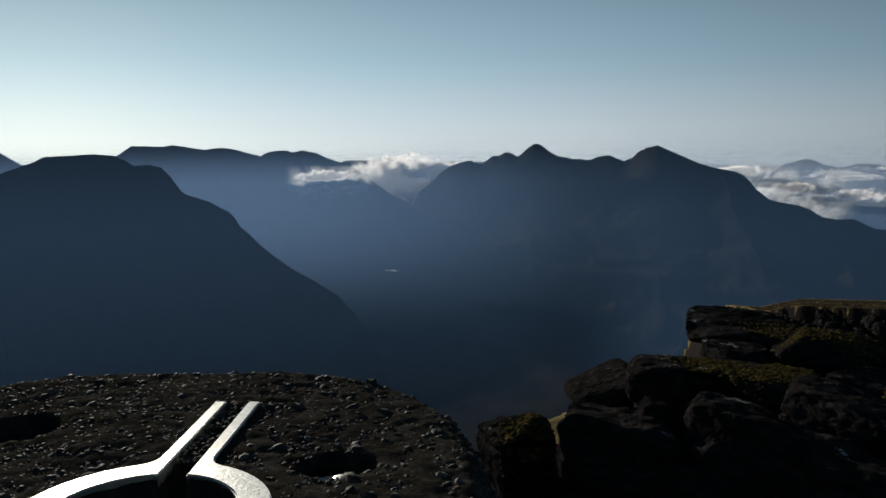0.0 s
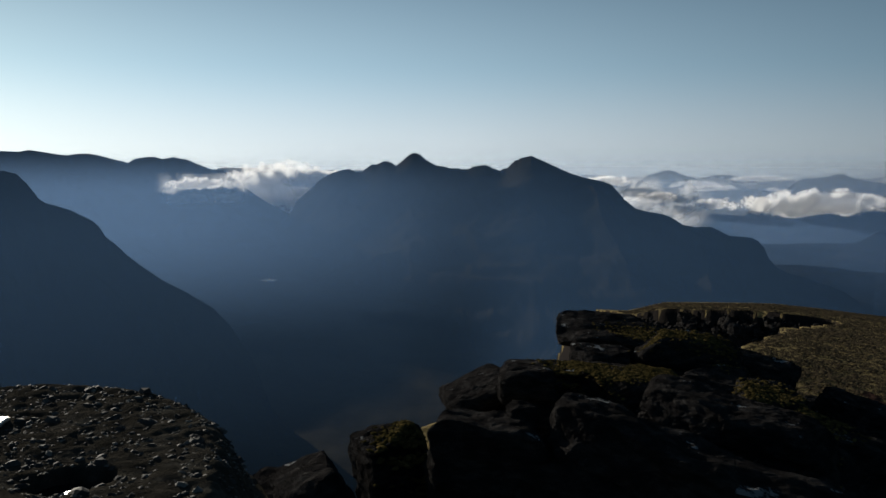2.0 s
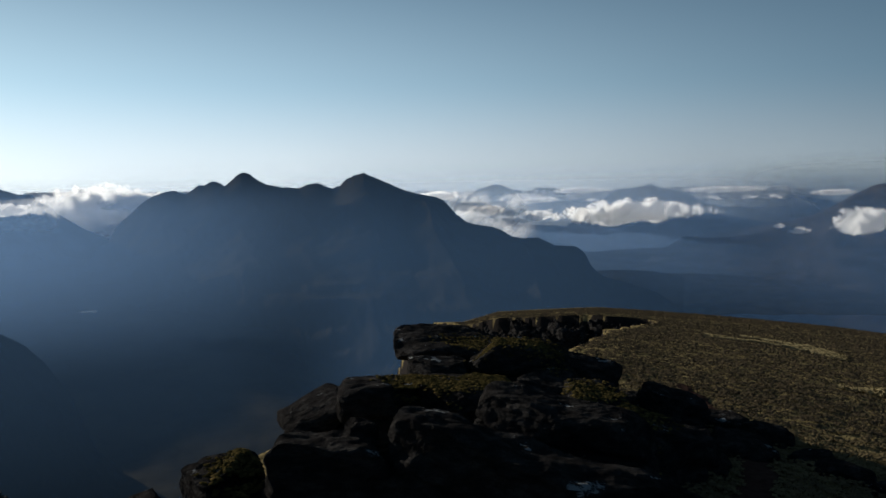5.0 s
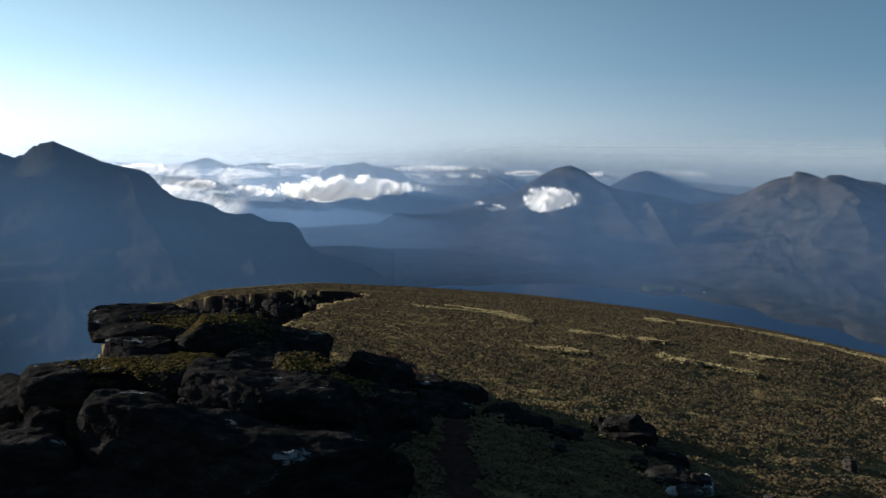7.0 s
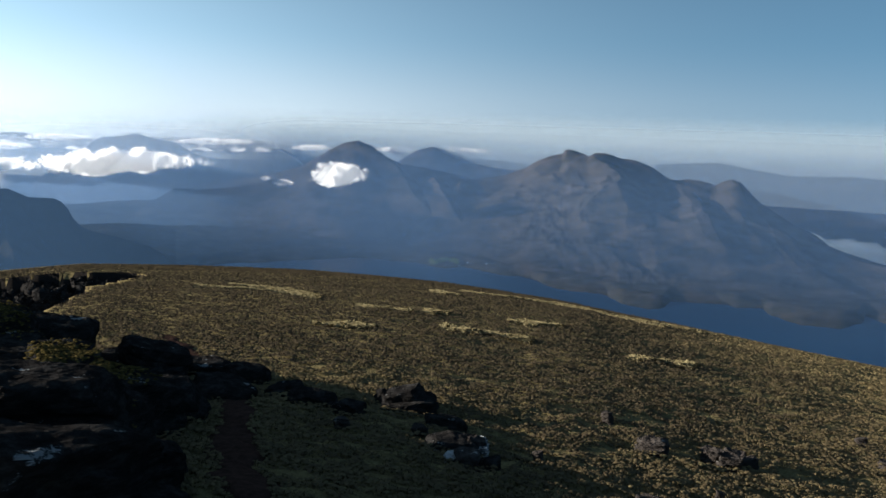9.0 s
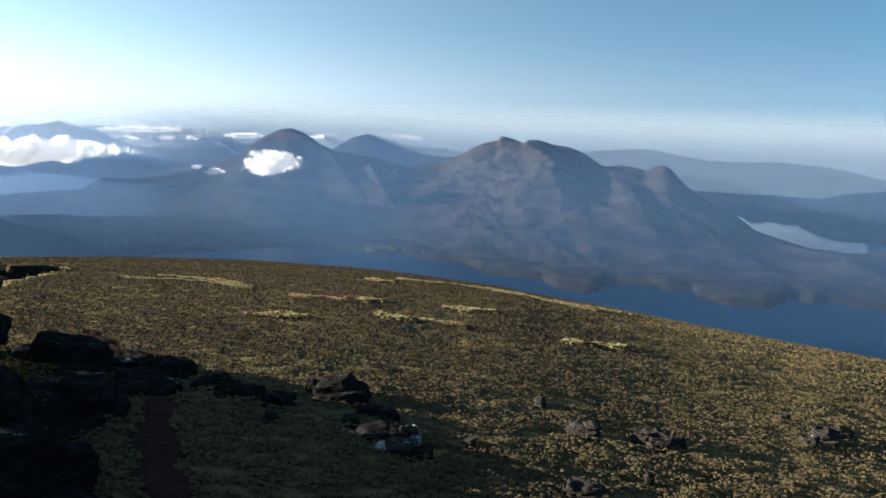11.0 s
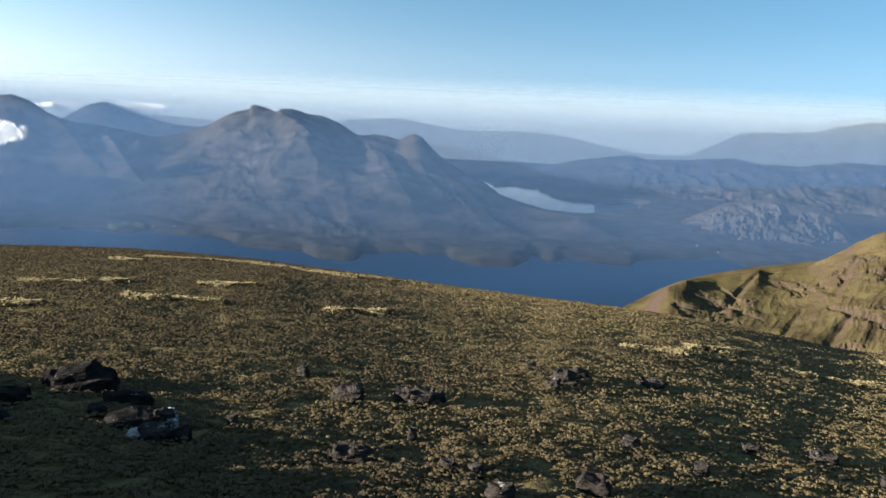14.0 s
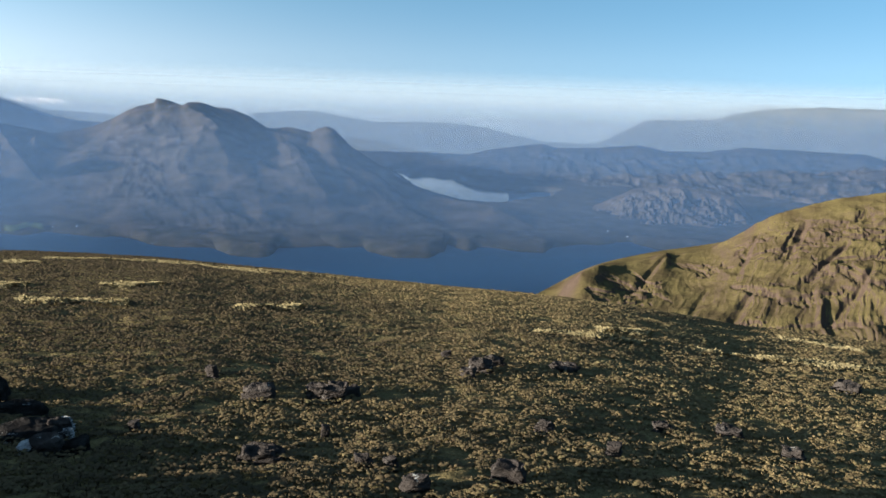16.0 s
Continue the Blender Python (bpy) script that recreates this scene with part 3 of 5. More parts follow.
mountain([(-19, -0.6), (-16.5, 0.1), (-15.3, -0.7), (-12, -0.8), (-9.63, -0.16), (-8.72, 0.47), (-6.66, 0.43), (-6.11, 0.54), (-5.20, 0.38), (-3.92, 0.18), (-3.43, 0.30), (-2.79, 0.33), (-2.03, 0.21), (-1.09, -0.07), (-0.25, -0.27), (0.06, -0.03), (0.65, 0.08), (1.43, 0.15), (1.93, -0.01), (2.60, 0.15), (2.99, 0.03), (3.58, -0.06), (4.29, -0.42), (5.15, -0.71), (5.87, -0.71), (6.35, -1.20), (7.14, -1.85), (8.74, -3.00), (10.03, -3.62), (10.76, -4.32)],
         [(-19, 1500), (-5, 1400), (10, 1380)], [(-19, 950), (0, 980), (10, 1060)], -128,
         "long blue-grey mountain ridge beyond the glen", 12, mat=M_SHADEDHILL, rough=0.7, spread=0.7, rows=80, step=0.09, jag=0.03, beds=0.0)
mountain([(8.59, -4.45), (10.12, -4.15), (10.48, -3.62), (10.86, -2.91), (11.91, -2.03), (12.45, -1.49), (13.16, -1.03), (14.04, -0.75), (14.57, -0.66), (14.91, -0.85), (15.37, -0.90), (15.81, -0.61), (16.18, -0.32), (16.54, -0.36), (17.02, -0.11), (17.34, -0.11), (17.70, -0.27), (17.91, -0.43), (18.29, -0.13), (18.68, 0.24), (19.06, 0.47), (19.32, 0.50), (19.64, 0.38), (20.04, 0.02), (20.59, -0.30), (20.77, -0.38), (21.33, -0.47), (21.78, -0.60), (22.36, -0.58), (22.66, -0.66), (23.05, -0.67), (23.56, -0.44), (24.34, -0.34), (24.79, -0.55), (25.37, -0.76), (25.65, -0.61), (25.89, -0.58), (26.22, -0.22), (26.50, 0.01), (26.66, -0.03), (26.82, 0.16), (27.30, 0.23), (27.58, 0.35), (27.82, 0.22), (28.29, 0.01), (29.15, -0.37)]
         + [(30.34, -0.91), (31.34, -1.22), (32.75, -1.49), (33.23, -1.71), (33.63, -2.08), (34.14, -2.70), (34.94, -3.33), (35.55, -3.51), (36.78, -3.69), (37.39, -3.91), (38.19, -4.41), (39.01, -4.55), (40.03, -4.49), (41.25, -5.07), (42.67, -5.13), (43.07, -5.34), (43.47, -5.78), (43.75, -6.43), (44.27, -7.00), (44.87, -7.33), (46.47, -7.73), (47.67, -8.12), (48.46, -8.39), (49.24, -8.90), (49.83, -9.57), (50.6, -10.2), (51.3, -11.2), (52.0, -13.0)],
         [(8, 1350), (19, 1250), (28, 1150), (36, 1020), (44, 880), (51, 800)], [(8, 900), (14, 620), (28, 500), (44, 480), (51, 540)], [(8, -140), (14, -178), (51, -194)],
         "massive terraced sandstone mountain with a serrated crest", 13, mat=M_SHADEDHILL, rough=0.5, power=1.3, rows=110, spread=2.0, jag=0.02, step=0.07, taper=(5, 0.6), beds=0.0,
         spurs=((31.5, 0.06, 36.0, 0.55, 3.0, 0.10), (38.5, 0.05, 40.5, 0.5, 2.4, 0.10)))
mountain([(35.77, -0.99), (37.08, -0.63), (37.82, -0.93), (38.38, -1.12), (39.52, -1.11), (41.06, -0.90), (42.22, -1.25), (43.00, -1.40)], 3900, 1950, -190, "far blue peak rising out of cloud", 14, spread=0.4, jag=0.13)
mountain([(44.58, -1.86), (45.57, -1.17), (47.89, -0.82), (48.58, -1.06), (50.20, -1.32), (51.42, -2.03), (54.28, -2.80), (56.32, -3.34)], [(44, 3200), (56, 2700)], [(44, 1500), (56, 1400)], -190, "far blue pointed mountain behind a cloud bank", 15, spread=0.4, jag=0.13)
mountain([(50, -4.5), (54, -3.9)] + [(57.14, -3.25), (58.55, -2.82), (60.33, -1.78), (61.71, -1.03), (62.70, -0.86), (63.70, -1.24), (64.71, -1.97), (65.90, -2.46), (67.45, -2.62), (70.14, -3.14), (72.40, -3.84), (74.61, -4.51)], [(50, 1900), (62, 1850), (75, 1650)], [(50, 1250), (60, 1180), (68, 1150), (75, 1080)], -192, "blue hazy mountain with a domed top above the loch", 16, spread=0.6, rough=0.5, step=0.08, rows=80, jag=0.03, beds=0.0,
         spurs=((64.0, 0.05, 68.5, 0.6, 2.0, 0.14), (61.0, 0.05, 58.0, 0.6, 2.2, 0.12), (67.5, 0.1, 71.5, 0.8, 1.6, 0.14)))
mountain([(65.50, -2.27), (67.01, -1.37), (68.15, -1.04), (69.30, -1.40), (70.82, -1.84), (73.39, -2.00), (75.01, -2.11)], 2800, 2260, -150, "hazy rounded hill behind the loch mountains", 17, spread=0.4)
mountain([(70.04, -3.53), (71.62, -3.29), (73.21, -2.97), (74.80, -2.32), (75.59, -1.81), (76.39, -1.47), (77.31, -1.27), (77.46, -0.99), (77.82, -0.98), (78.60, -1.19), (79.13, -1.41), (79.48, -1.16), (80.21, -1.13), (80.83, -1.31), (81.24, -1.45), (82.25, -1.54), (83.48, -1.97), (84.73, -2.77), (85.34, -2.82), (85.94, -2.68), (86.75, -2.77), (87.77, -3.00), (88.35, -2.70), (88.82, -2.56), (89.35, -2.73), (89.77, -3.15), (90.62, -3.99), (91.86, -4.73), (93.08, -5.46), (94.31, -6.26), (95.53, -6.97), (97.10, -7.41), (98.63, -7.64), (100.87, -7.85)],
         [(71, 1750), (78, 1700), (89, 1550), (95, 1350), (101, 1150)], [(71, 1110), (77, 1000), (82, 930), (88, 960), (95, 960), (101, 1000)], -183,
         "broad brown twin-topped mountain above the loch shore", 18, rows=130, spread=0.6, rough=0.62, step=0.07, jag=0.02, beds=0.0,
         spurs=((79.3, 0.0, 81.6, 0.6, 3.0, 0.10), (82.0, 0.0, 83.6, 0.35, 1.6, -0.06), (84.6, 0.02, 87.5, 0.7, 2.6, 0.08), (88.8, 0.0, 94.5, 0.75, 3.0, 0.09), (76.6, 0.02, 72.0, 0.7, 2.4, 0.10), (86.0, 0.2, 89.5, 0.85, 2.2, 0.07), (91.8, 0.2, 97.5, 0.9, 2.2, 0.07)))
mountain([(83.83, -1.77), (87.82, -1.48), (89.84, -1.85), (92.27, -2.17), (96.30, -2.02), (99.51, -2.21), (101.91, -2.71)], 3100, 2300, -185, "long low hazy ridge in the distance", 19, spread=0.4)
mountain([(90.30, -3.76), (91.93, -3.90), (94.41, -4.82)], 2500, 2250, -186, "small dark hill above the far loch", 20, spread=0.4)
mountain([(111.12, -1.45), (112.04, -1.10), (114.42, -0.67), (116.91, -0.28), (118.65, -0.06), (121.06, -0.12), (123.04, -0.12), (125.84, -0.12)] + [(134, -0.3)], 3400, 2300, -186, "long flat-topped plateau mountain with snow flecks", 21, spread=0.4, jag=0.07, ribs=(1.1, 0.16))
mountain([(96.5, -5.0)] + [(98.61, -4.32), (100.62, -3.84), (104.21, -3.30), (105.22, -3.54), (107.79, -3.43), (110.87, -3.13), (112.80, -3.42), (115.03, -3.38), (117.89, -2.93), (120.69, -2.95), (123.37, -2.98), (125.15, -2.97), (126.23, -3.25)] + [(134, -3.2)], [(96, 1950), (110, 2050), (134, 2000)], [(96, 1750), (104, 1560), (112, 1420), (134, 1300)], -188, "low brown moorland hills beyond the sea loch", 22, rows=90, step=0.09, beds=6, ribs=(1.4, 0.10))
mountain([(107.78, -3.35), (109.67, -2.48), (111.56, -2.20), (113.45, -2.31), (115.35, -2.79)], 2700, 2260, -160, "hazy moorland hill behind nearer hills", 23, spread=0.4)
mountain([(106, -8.5)] + [(107.69, -7.74), (110.72, -6.16), (113.74, -5.59), (117.51, -6.29), (118.71, -7.53)] + [(119.5, -8.5)], 1330, 1130, -186, "bare grey rocky knoll among brown moor", 24, rough=1.4, mat=M_PALEROCK, gully=30, step=0.06, rows=90, crag=4.0, ribs=(0.8, 0.12))
mountain([(103, -15.2), (104.06, -15.7), (105.05, -15.0), (106.2, -14.0), (107.0, -13.0), (107.59, -12.3), (108.76, -11.69), (110.76, -11.58), (112.28, -11.01), (113.40, -10.43), (113.75, -10.75), (114.74, -10.36), (116.38, -9.80), (117.77, -8.90), (119.11, -7.85), (120.45, -7.15), (122.43, -6.30), (124.35, -5.73), (126.47, -5.19), (134, -4.2)],
         [(103, 250), (113, 330), (134, 420)], [(103, 190), (134, 200)], [(103, -72), (134, -75)],
         "sunlit grassy hill spur with rocky gullies", 25, mat=M_NEARHILL, rough=0.4, step=0.045, rows=170, power=1.05, gully=38, jag=0.09, ribs=(1.1, 0.026),
         spurs=((113.7, 0, 110.7, 0.34, 0.54, -0.066), (114.6, 0, 112, 0.36, 1.4, 0.04), (119.2, 0.1, 117.9, 0.44, 0.41, -0.033), (122, 0.13, 120.9, 0.42, 0.54, -0.05), (121.4, 0.15, 120.7, 0.35, 0.27, -0.033),
                (124.8, 0.3, 122.2, 0.52, 0.45, -0.039), (119.2, 0.5, 117.7, 0.68, 0.54, -0.039), (109.5, 0.05, 107.5, 0.4, 0.63, -0.028), (116.2, 0.4, 115, 0.62, 0.45, -0.028), (126.5, 0.45, 124, 0.7, 0.54, -0.033)), crag=0.7)
# the last ranges against the sky
mountain([(-60, -0.9), (-20, -1.0), (10, -1.1), (30, -1.15), (45, -1.2), (60, -1.3), (75, -1.4), (95, -1.45), (110, -1.5), (134, -1.2), (150, -1.1)], 4800, 4500, -190,
         "faint last range of hills on the horizon", 26, jag=0.16, step=0.15, rows=20)
mountain([(30, -1.8), (45, -1.6), (55, -1.5), (64, -1.55), (75, -1.65), (95, -1.95), (110, -2.05), (134, -1.8)], 4350, 4200, -190,
         "faint hazy hills below the horizon", 27, jag=0.25, step=0.15, rows=20)

# ---- haze painted with tinted see-through sheets before the hills ----
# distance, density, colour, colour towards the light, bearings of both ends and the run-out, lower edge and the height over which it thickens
# the tints carry the blue airlight, the GLOW ones its brightness towards the sun
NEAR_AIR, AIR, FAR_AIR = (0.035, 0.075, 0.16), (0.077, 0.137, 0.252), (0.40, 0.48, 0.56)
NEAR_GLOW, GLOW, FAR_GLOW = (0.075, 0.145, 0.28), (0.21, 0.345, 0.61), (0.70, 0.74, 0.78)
# the sheets curve round the summit to the north, and stand in straight walls across the sea loch to the east, where
# they catch the sun
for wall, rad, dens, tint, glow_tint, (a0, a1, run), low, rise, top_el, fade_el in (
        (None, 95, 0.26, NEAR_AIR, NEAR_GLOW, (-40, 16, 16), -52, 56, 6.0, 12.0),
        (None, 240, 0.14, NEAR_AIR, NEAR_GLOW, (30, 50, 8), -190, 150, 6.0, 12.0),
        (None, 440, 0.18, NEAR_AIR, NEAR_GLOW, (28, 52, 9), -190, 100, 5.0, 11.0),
        # brighter glow tint here paints the sunlit air of the glen
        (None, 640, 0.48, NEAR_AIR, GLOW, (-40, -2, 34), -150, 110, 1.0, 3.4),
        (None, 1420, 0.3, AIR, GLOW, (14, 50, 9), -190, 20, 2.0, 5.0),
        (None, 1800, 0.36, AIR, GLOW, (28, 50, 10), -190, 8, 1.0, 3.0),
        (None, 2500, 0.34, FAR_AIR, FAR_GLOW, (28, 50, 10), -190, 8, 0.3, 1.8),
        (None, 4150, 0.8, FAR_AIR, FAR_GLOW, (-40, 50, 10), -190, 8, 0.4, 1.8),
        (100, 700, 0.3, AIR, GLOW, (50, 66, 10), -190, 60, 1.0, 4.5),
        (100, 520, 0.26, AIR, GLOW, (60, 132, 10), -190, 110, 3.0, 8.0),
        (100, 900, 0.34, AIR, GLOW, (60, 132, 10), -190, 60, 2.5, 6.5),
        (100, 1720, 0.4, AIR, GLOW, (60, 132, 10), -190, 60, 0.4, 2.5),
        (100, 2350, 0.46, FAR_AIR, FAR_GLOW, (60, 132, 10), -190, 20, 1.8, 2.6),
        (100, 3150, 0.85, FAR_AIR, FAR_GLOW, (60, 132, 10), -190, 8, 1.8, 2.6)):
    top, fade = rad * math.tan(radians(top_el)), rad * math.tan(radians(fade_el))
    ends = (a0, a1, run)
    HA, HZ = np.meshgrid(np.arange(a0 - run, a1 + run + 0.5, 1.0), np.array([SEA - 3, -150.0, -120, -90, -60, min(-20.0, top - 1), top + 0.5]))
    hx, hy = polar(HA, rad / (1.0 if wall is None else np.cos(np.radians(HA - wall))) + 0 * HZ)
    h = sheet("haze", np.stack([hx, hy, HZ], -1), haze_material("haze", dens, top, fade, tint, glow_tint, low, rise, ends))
    tagged(h, "thin blue-tinted sheet painting morning haze over the valleys", "haze", kind="stuff")


# ---- clouds ----
def mist(az0, az1, run, rad, el0, el1, dens, seed, label, size, cover=0.2, rise=0.3, colour=(0.95, 0.96, 0.98)):
    """A thin billowing veil of cloud between two bearings and two elevations, in folds one behind the other."""
    for fold in range(2):
        r = rad * (1 + 0.035 * fold)
        z0, z1 = r * math.tan(radians(el0)), r * math.tan(radians(el1))
        A, Z = np.meshgrid(np.arange(az0 - run, az1 + run, 0.12), np.linspace(z0, z1, 40))
        x, y = polar(A, r)
        billows = fbm(x / size + fold * 5, Z / size * 1.5 + y / size, 4, seed + fold, 0.55)
        x, y = polar(A, r + 0.35 * size * billows)
        Z = Z + 0.2 * size * fbm(A * 1.1, Z / size + fold, 4, seed + 7 + fold)
        h = sheet("mist", np.stack([x, y, Z], -1), haze_material("mist", dens, z1, (z1 - z0) * 0.55, colour, colour, z0, (z1 - z0) * rise, (az0, az1, run), (size, cover)))
        tagged(h, label, "mist", kind="stuff")


def cloud(az, el, r, width, height, seed, label, folds=2):
    """A cloud of billowing folds one behind the other: width and height in degrees."""
    k = math.pi / 180 * r
    base = tagged(new("cloud"), label, "cloud", "clouds")
    zc, half_h = math.tan(radians(el)) * r, k * height * 0.6
    size = k * height * 0.75
    mat = cloud_material(az, width, zc, half_h, size)
    base.location = point(az, r, zc)
    bpy.context.view_layer.update()
    for i in range(folds):
        A, Z = np.meshgrid(np.arange(az - width * 0.75, az + width * 0.75, min(0.06, width / 40)), np.linspace(zc - half_h * 1.3, zc + half_h * 1.6, 26))
        x, y = polar(A, r)
        lump = fbm(x / size + 7 * i + seed, Z / size * 1.2 + y / size, 4, seed + i, 0.55)
        bulge = np.clip(1 - ((A - az) / (width * 0.55)) ** 2 - ((Z - zc) / (half_h * 1.2)) ** 2, 0, 1)
        slant = np.cos(np.radians(35)) / np.cos(np.radians(A - az + 35))
        x, y = polar(A, r * slant + (i - 1) * 0.3 * k * height - 0.55 * k * height * bulge * (1 - i * 0.5) + 0.3 * size * lump)
        fold = sheet("billow", np.stack([x, y, Z], -1), mat)
        fold.parent = base
        fold.matrix_parent_inverse = base.matrix_world.inverted()
    return base


cloud(61.2, -3.4, 1450, 4.3, 1.75, 1, "small bright white cloud on the mountain's flank")
cloud(57.4, -4.0, 1450, 1.5, 0.5, 2, "little wisp of white cloud")
cloud(56.2, -3.7, 1450, 0.8, 0.3, 31, "little wisp of white cloud")
cloud(46.4, -2.85, 1500, 11.0, 1.7, 3, "long bank of bright white cloud over the valley")
cloud(40.0, -3.0, 1480, 2.2, 0.8, 6, "little rounded white cloud over the valley")
mist(31, 38.0, 2.5, 1420, -5.2, -1.1, 0.5, 4, "soft white cloud spilling behind the mountain", 45, 0.3)
cloud(33.0, -1.5, 1500, 3.4, 0.8, 36, "white cloud rising behind the mountain")
cloud(36.2, -2.6, 1500, 3.0, 0.8, 37, "white cloud spilling behind the mountain")
cloud(39.5, -1.9, 2100, 3.6, 0.4, 7, "thin strip of white cloud over the valley")
mist(2.4, 6.6, 1.2, 1180, -3.4, -0.9, 0.6, 24, "torn backlit cloud caught on the ridge", 22, 0.25)
cloud(4.1, -1.75, 1120, 3.8, 0.85, 5, "backlit cloud caught on the ridge")
for az, el, wid in ((42.9, -1.2, 4.0), (38.9, -1.6, 3.0), (52.6, -1.25, 5.5), (59.4, -1.5, 2.8), (65.4, -1.45, 3.0), (70, -1.35, 4)):
    cloud(az, el, 2900, wid, 0.4, int(az), "thin far strip of white cloud")

cloud(9.6, -2.3, 1640, 9.0, 3.4, 41, "bright cloud filling the gap at the head of the glen", 3)
cloud(12.4, -1.5, 1620, 5.0, 1.4, 42, "bright cloud filling the gap at the head of the glen")
# the sea of cloud: in the glen beyond the gap, and level to the horizon between the far peaks
def cloud_sea(a0, a1, r0, r1, base, rise, size, seed, step=0.06):
    CA, CR = np.meshgrid(np.arange(a0, a1, step), np.geomspace(r0, r1, 220))
    cx, cy = polar(CA, CR)
    billow = 1 - np.abs(fbm(cx / size, cy / size, 3, seed)) * 1.9
    cz = base + rise * smooth(CR, r0, r0 + (r1 - r0) * 0.7) + 0.42 * size * billow * (0.6 + 0.5 * fbm(cx / size / 4, cy / size / 4, 2, seed + 1)) + 0.12 * size * ridged(cx / size * 2.6, cy / size * 2.6, 4, seed + 2, 0.6)
    edge_ = np.minimum(smooth(CA, a0, a0 + 3), 1 - smooth(CA, a1 - 3, a1))
    cz = cz - 60 * (1 - edge_)
    tagged(sheet("cloud_sea", np.stack([cx, cy, cz], -1), M_CLOUD), "sea of bright cloud filling the glens beyond", "cloud", kind="stuff")


cloud_sea(3, 18, 1560, 3050, -100, 38, 75, 61)
cloud_sea(-24, 60, 3080, 4100, -108, 4, 80, 65, 0.12)


# snow flecks below the plateau's rim, a green field and cottages by the loch
M_SNOW, nt, b = material("old_snow", 0.9, 0, 0.1)
nt.links.new(ramp(nt, noise_node(nt, 0.3, 4), [(0.3, (0.7, 0.72, 0.75)), (0.7, (0.9, 0.9, 0.9))]), b.inputs["Base Color"])
M_FIELD, nt, b = material("pasture", 1.0, 0, 0.0)
nt.links.new(ramp(nt, noise_node(nt, 0.08, 5), [(0.3, (0.06, 0.075, 0.028)), (0.7, (0.1, 0.115, 0.042))]), b.inputs["Base Color"])
M_LIMEWASH, nt, b = material("limewash", 0.9, 0, 0.1)
nt.links.new(ramp(nt, noise_node(nt, 2.0, 4), [(0.3, (0.72, 0.71, 0.68)), (0.7, (0.82, 0.81, 0.79))]), b.inputs["Base Color"])
M_SLATE, nt, b = material("slate", 0.8, 0, 0.2)
nt.links.new(ramp(nt, noise_node(nt, 3.0, 4), [(0.3, (0.05, 0.052, 0.058)), (0.7, (0.1, 0.1, 0.11))]), b.inputs["Base Color"])

for az, el, wide in ((115.1, -0.75, 4), (116.6, -0.42, 4), (117.4, -0.36, 6), (118.2, -0.26, 4), (114.2, -0.85, 3), (113.2, -1.05, 3)):
    a = np.linspace(0, 2 * math.pi, 18, endpoint=False)
    c0 = point(az, 3340, 3340 * math.tan(radians(el)))
    lobes = 1 + 0.3 * np.sin(3 * a + az) + 0.2 * np.sin(5 * a)
    side = way(az + 90, 0)
    ring_ = [np.stack([c0.x + side.x * wide * q * lobes * np.cos(a), c0.y + side.y * wide * q * lobes * np.cos(a), c0.z + wide * 0.28 * q * lobes * np.sin(a) + 0 * a], -1) - np.array(way(az, 0)) * (2 - 2 * q) for q in (1.0, 0.6, 0.02)]
    tagged(sheet("snow_patch", np.stack(ring_), M_SNOW, wrap=True), "small fleck of old snow on the plateau mountain", "snow", "snow flecks")

FA, FR = np.meshgrid(np.linspace(68.0, 70.2, 30), np.linspace(1088, 1116, 16))
fx, fy = polar(FA, FR + 9 * np.sin(FA * 3.1))
tagged(sheet("field", np.stack([fx, fy, np.maximum(far_z(FA, FR), SEA) + 1.0], -1), M_FIELD), "small green pasture at the loch shore", "field", kind="structure")


def cottage(az, r, yaw):
    """A small gabled house: walls, roof and chimney."""
    base = tagged(new("cottage"), "small white cottage with a slate roof by the loch", "house", "cottages")
    base.matrix_world = Matrix.Translation(point(az, r, max(float(far_z(np.array(az), np.array(r))), SEA) + 0.2)) @ pose(0, 0, 0, 0, 0, -az + yaw)
    for name, co, faces, mat in (
            ("wall", [(-1.5, -0.7, -1.5), (1.5, -0.7, -1.5), (1.5, 0.7, -1.5), (-1.5, 0.7, -1.5), (-1.5, -0.7, 1), (1.5, -0.7, 1), (1.5, 0.7, 1), (-1.5, 0.7, 1), (-1.5, 0, 1.6), (1.5, 0, 1.6)],
             [(0, 1, 5, 4), (2, 3, 7, 6), (1, 2, 6, 9, 5), (3, 0, 4, 8, 7)], M_LIMEWASH),
            ("roof", [(-1.6, -0.85, 0.95), (1.6, -0.85, 0.95), (1.6, 0, 1.7), (-1.6, 0, 1.7), (1.6, 0.85, 0.95), (-1.6, 0.85, 0.95), (-1.6, 0, 1.55), (1.6, 0, 1.55)],
             [(0, 1, 2, 3), (3, 2, 4, 5), (0, 3, 5, 6), (1, 7, 4, 2)], M_SLATE),
            ("chimney", [(1.1, -0.15, 1.4), (1.4, -0.15, 1.4), (1.4, 0.15, 1.4), (1.1, 0.15, 1.4), (1.1, -0.15, 2.05), (1.4, -0.15, 2.05), (1.4, 0.15, 2.05), (1.1, 0.15, 2.05)],
             [(0, 1, 5, 4), (1, 2, 6, 5), (2, 3, 7, 6), (3, 0, 4, 7), (4, 5, 6, 7)], M_LIMEWASH)):
        me = bpy.data.meshes.new(name)
        me.from_pydata([tuple(0.65 * c for c in v) for v in co], [], faces)
        me.materials.append(mat)
        new(name, me).parent = base


for az, r, yaw in ((94.1, 1120, 20), (95.0, 1135, -10), (109.2, 1085, 5), (110.6, 1075, 30), (70.8, 1095, 0), (72.2, 1085, 15)):
    cottage(az, r, yaw)

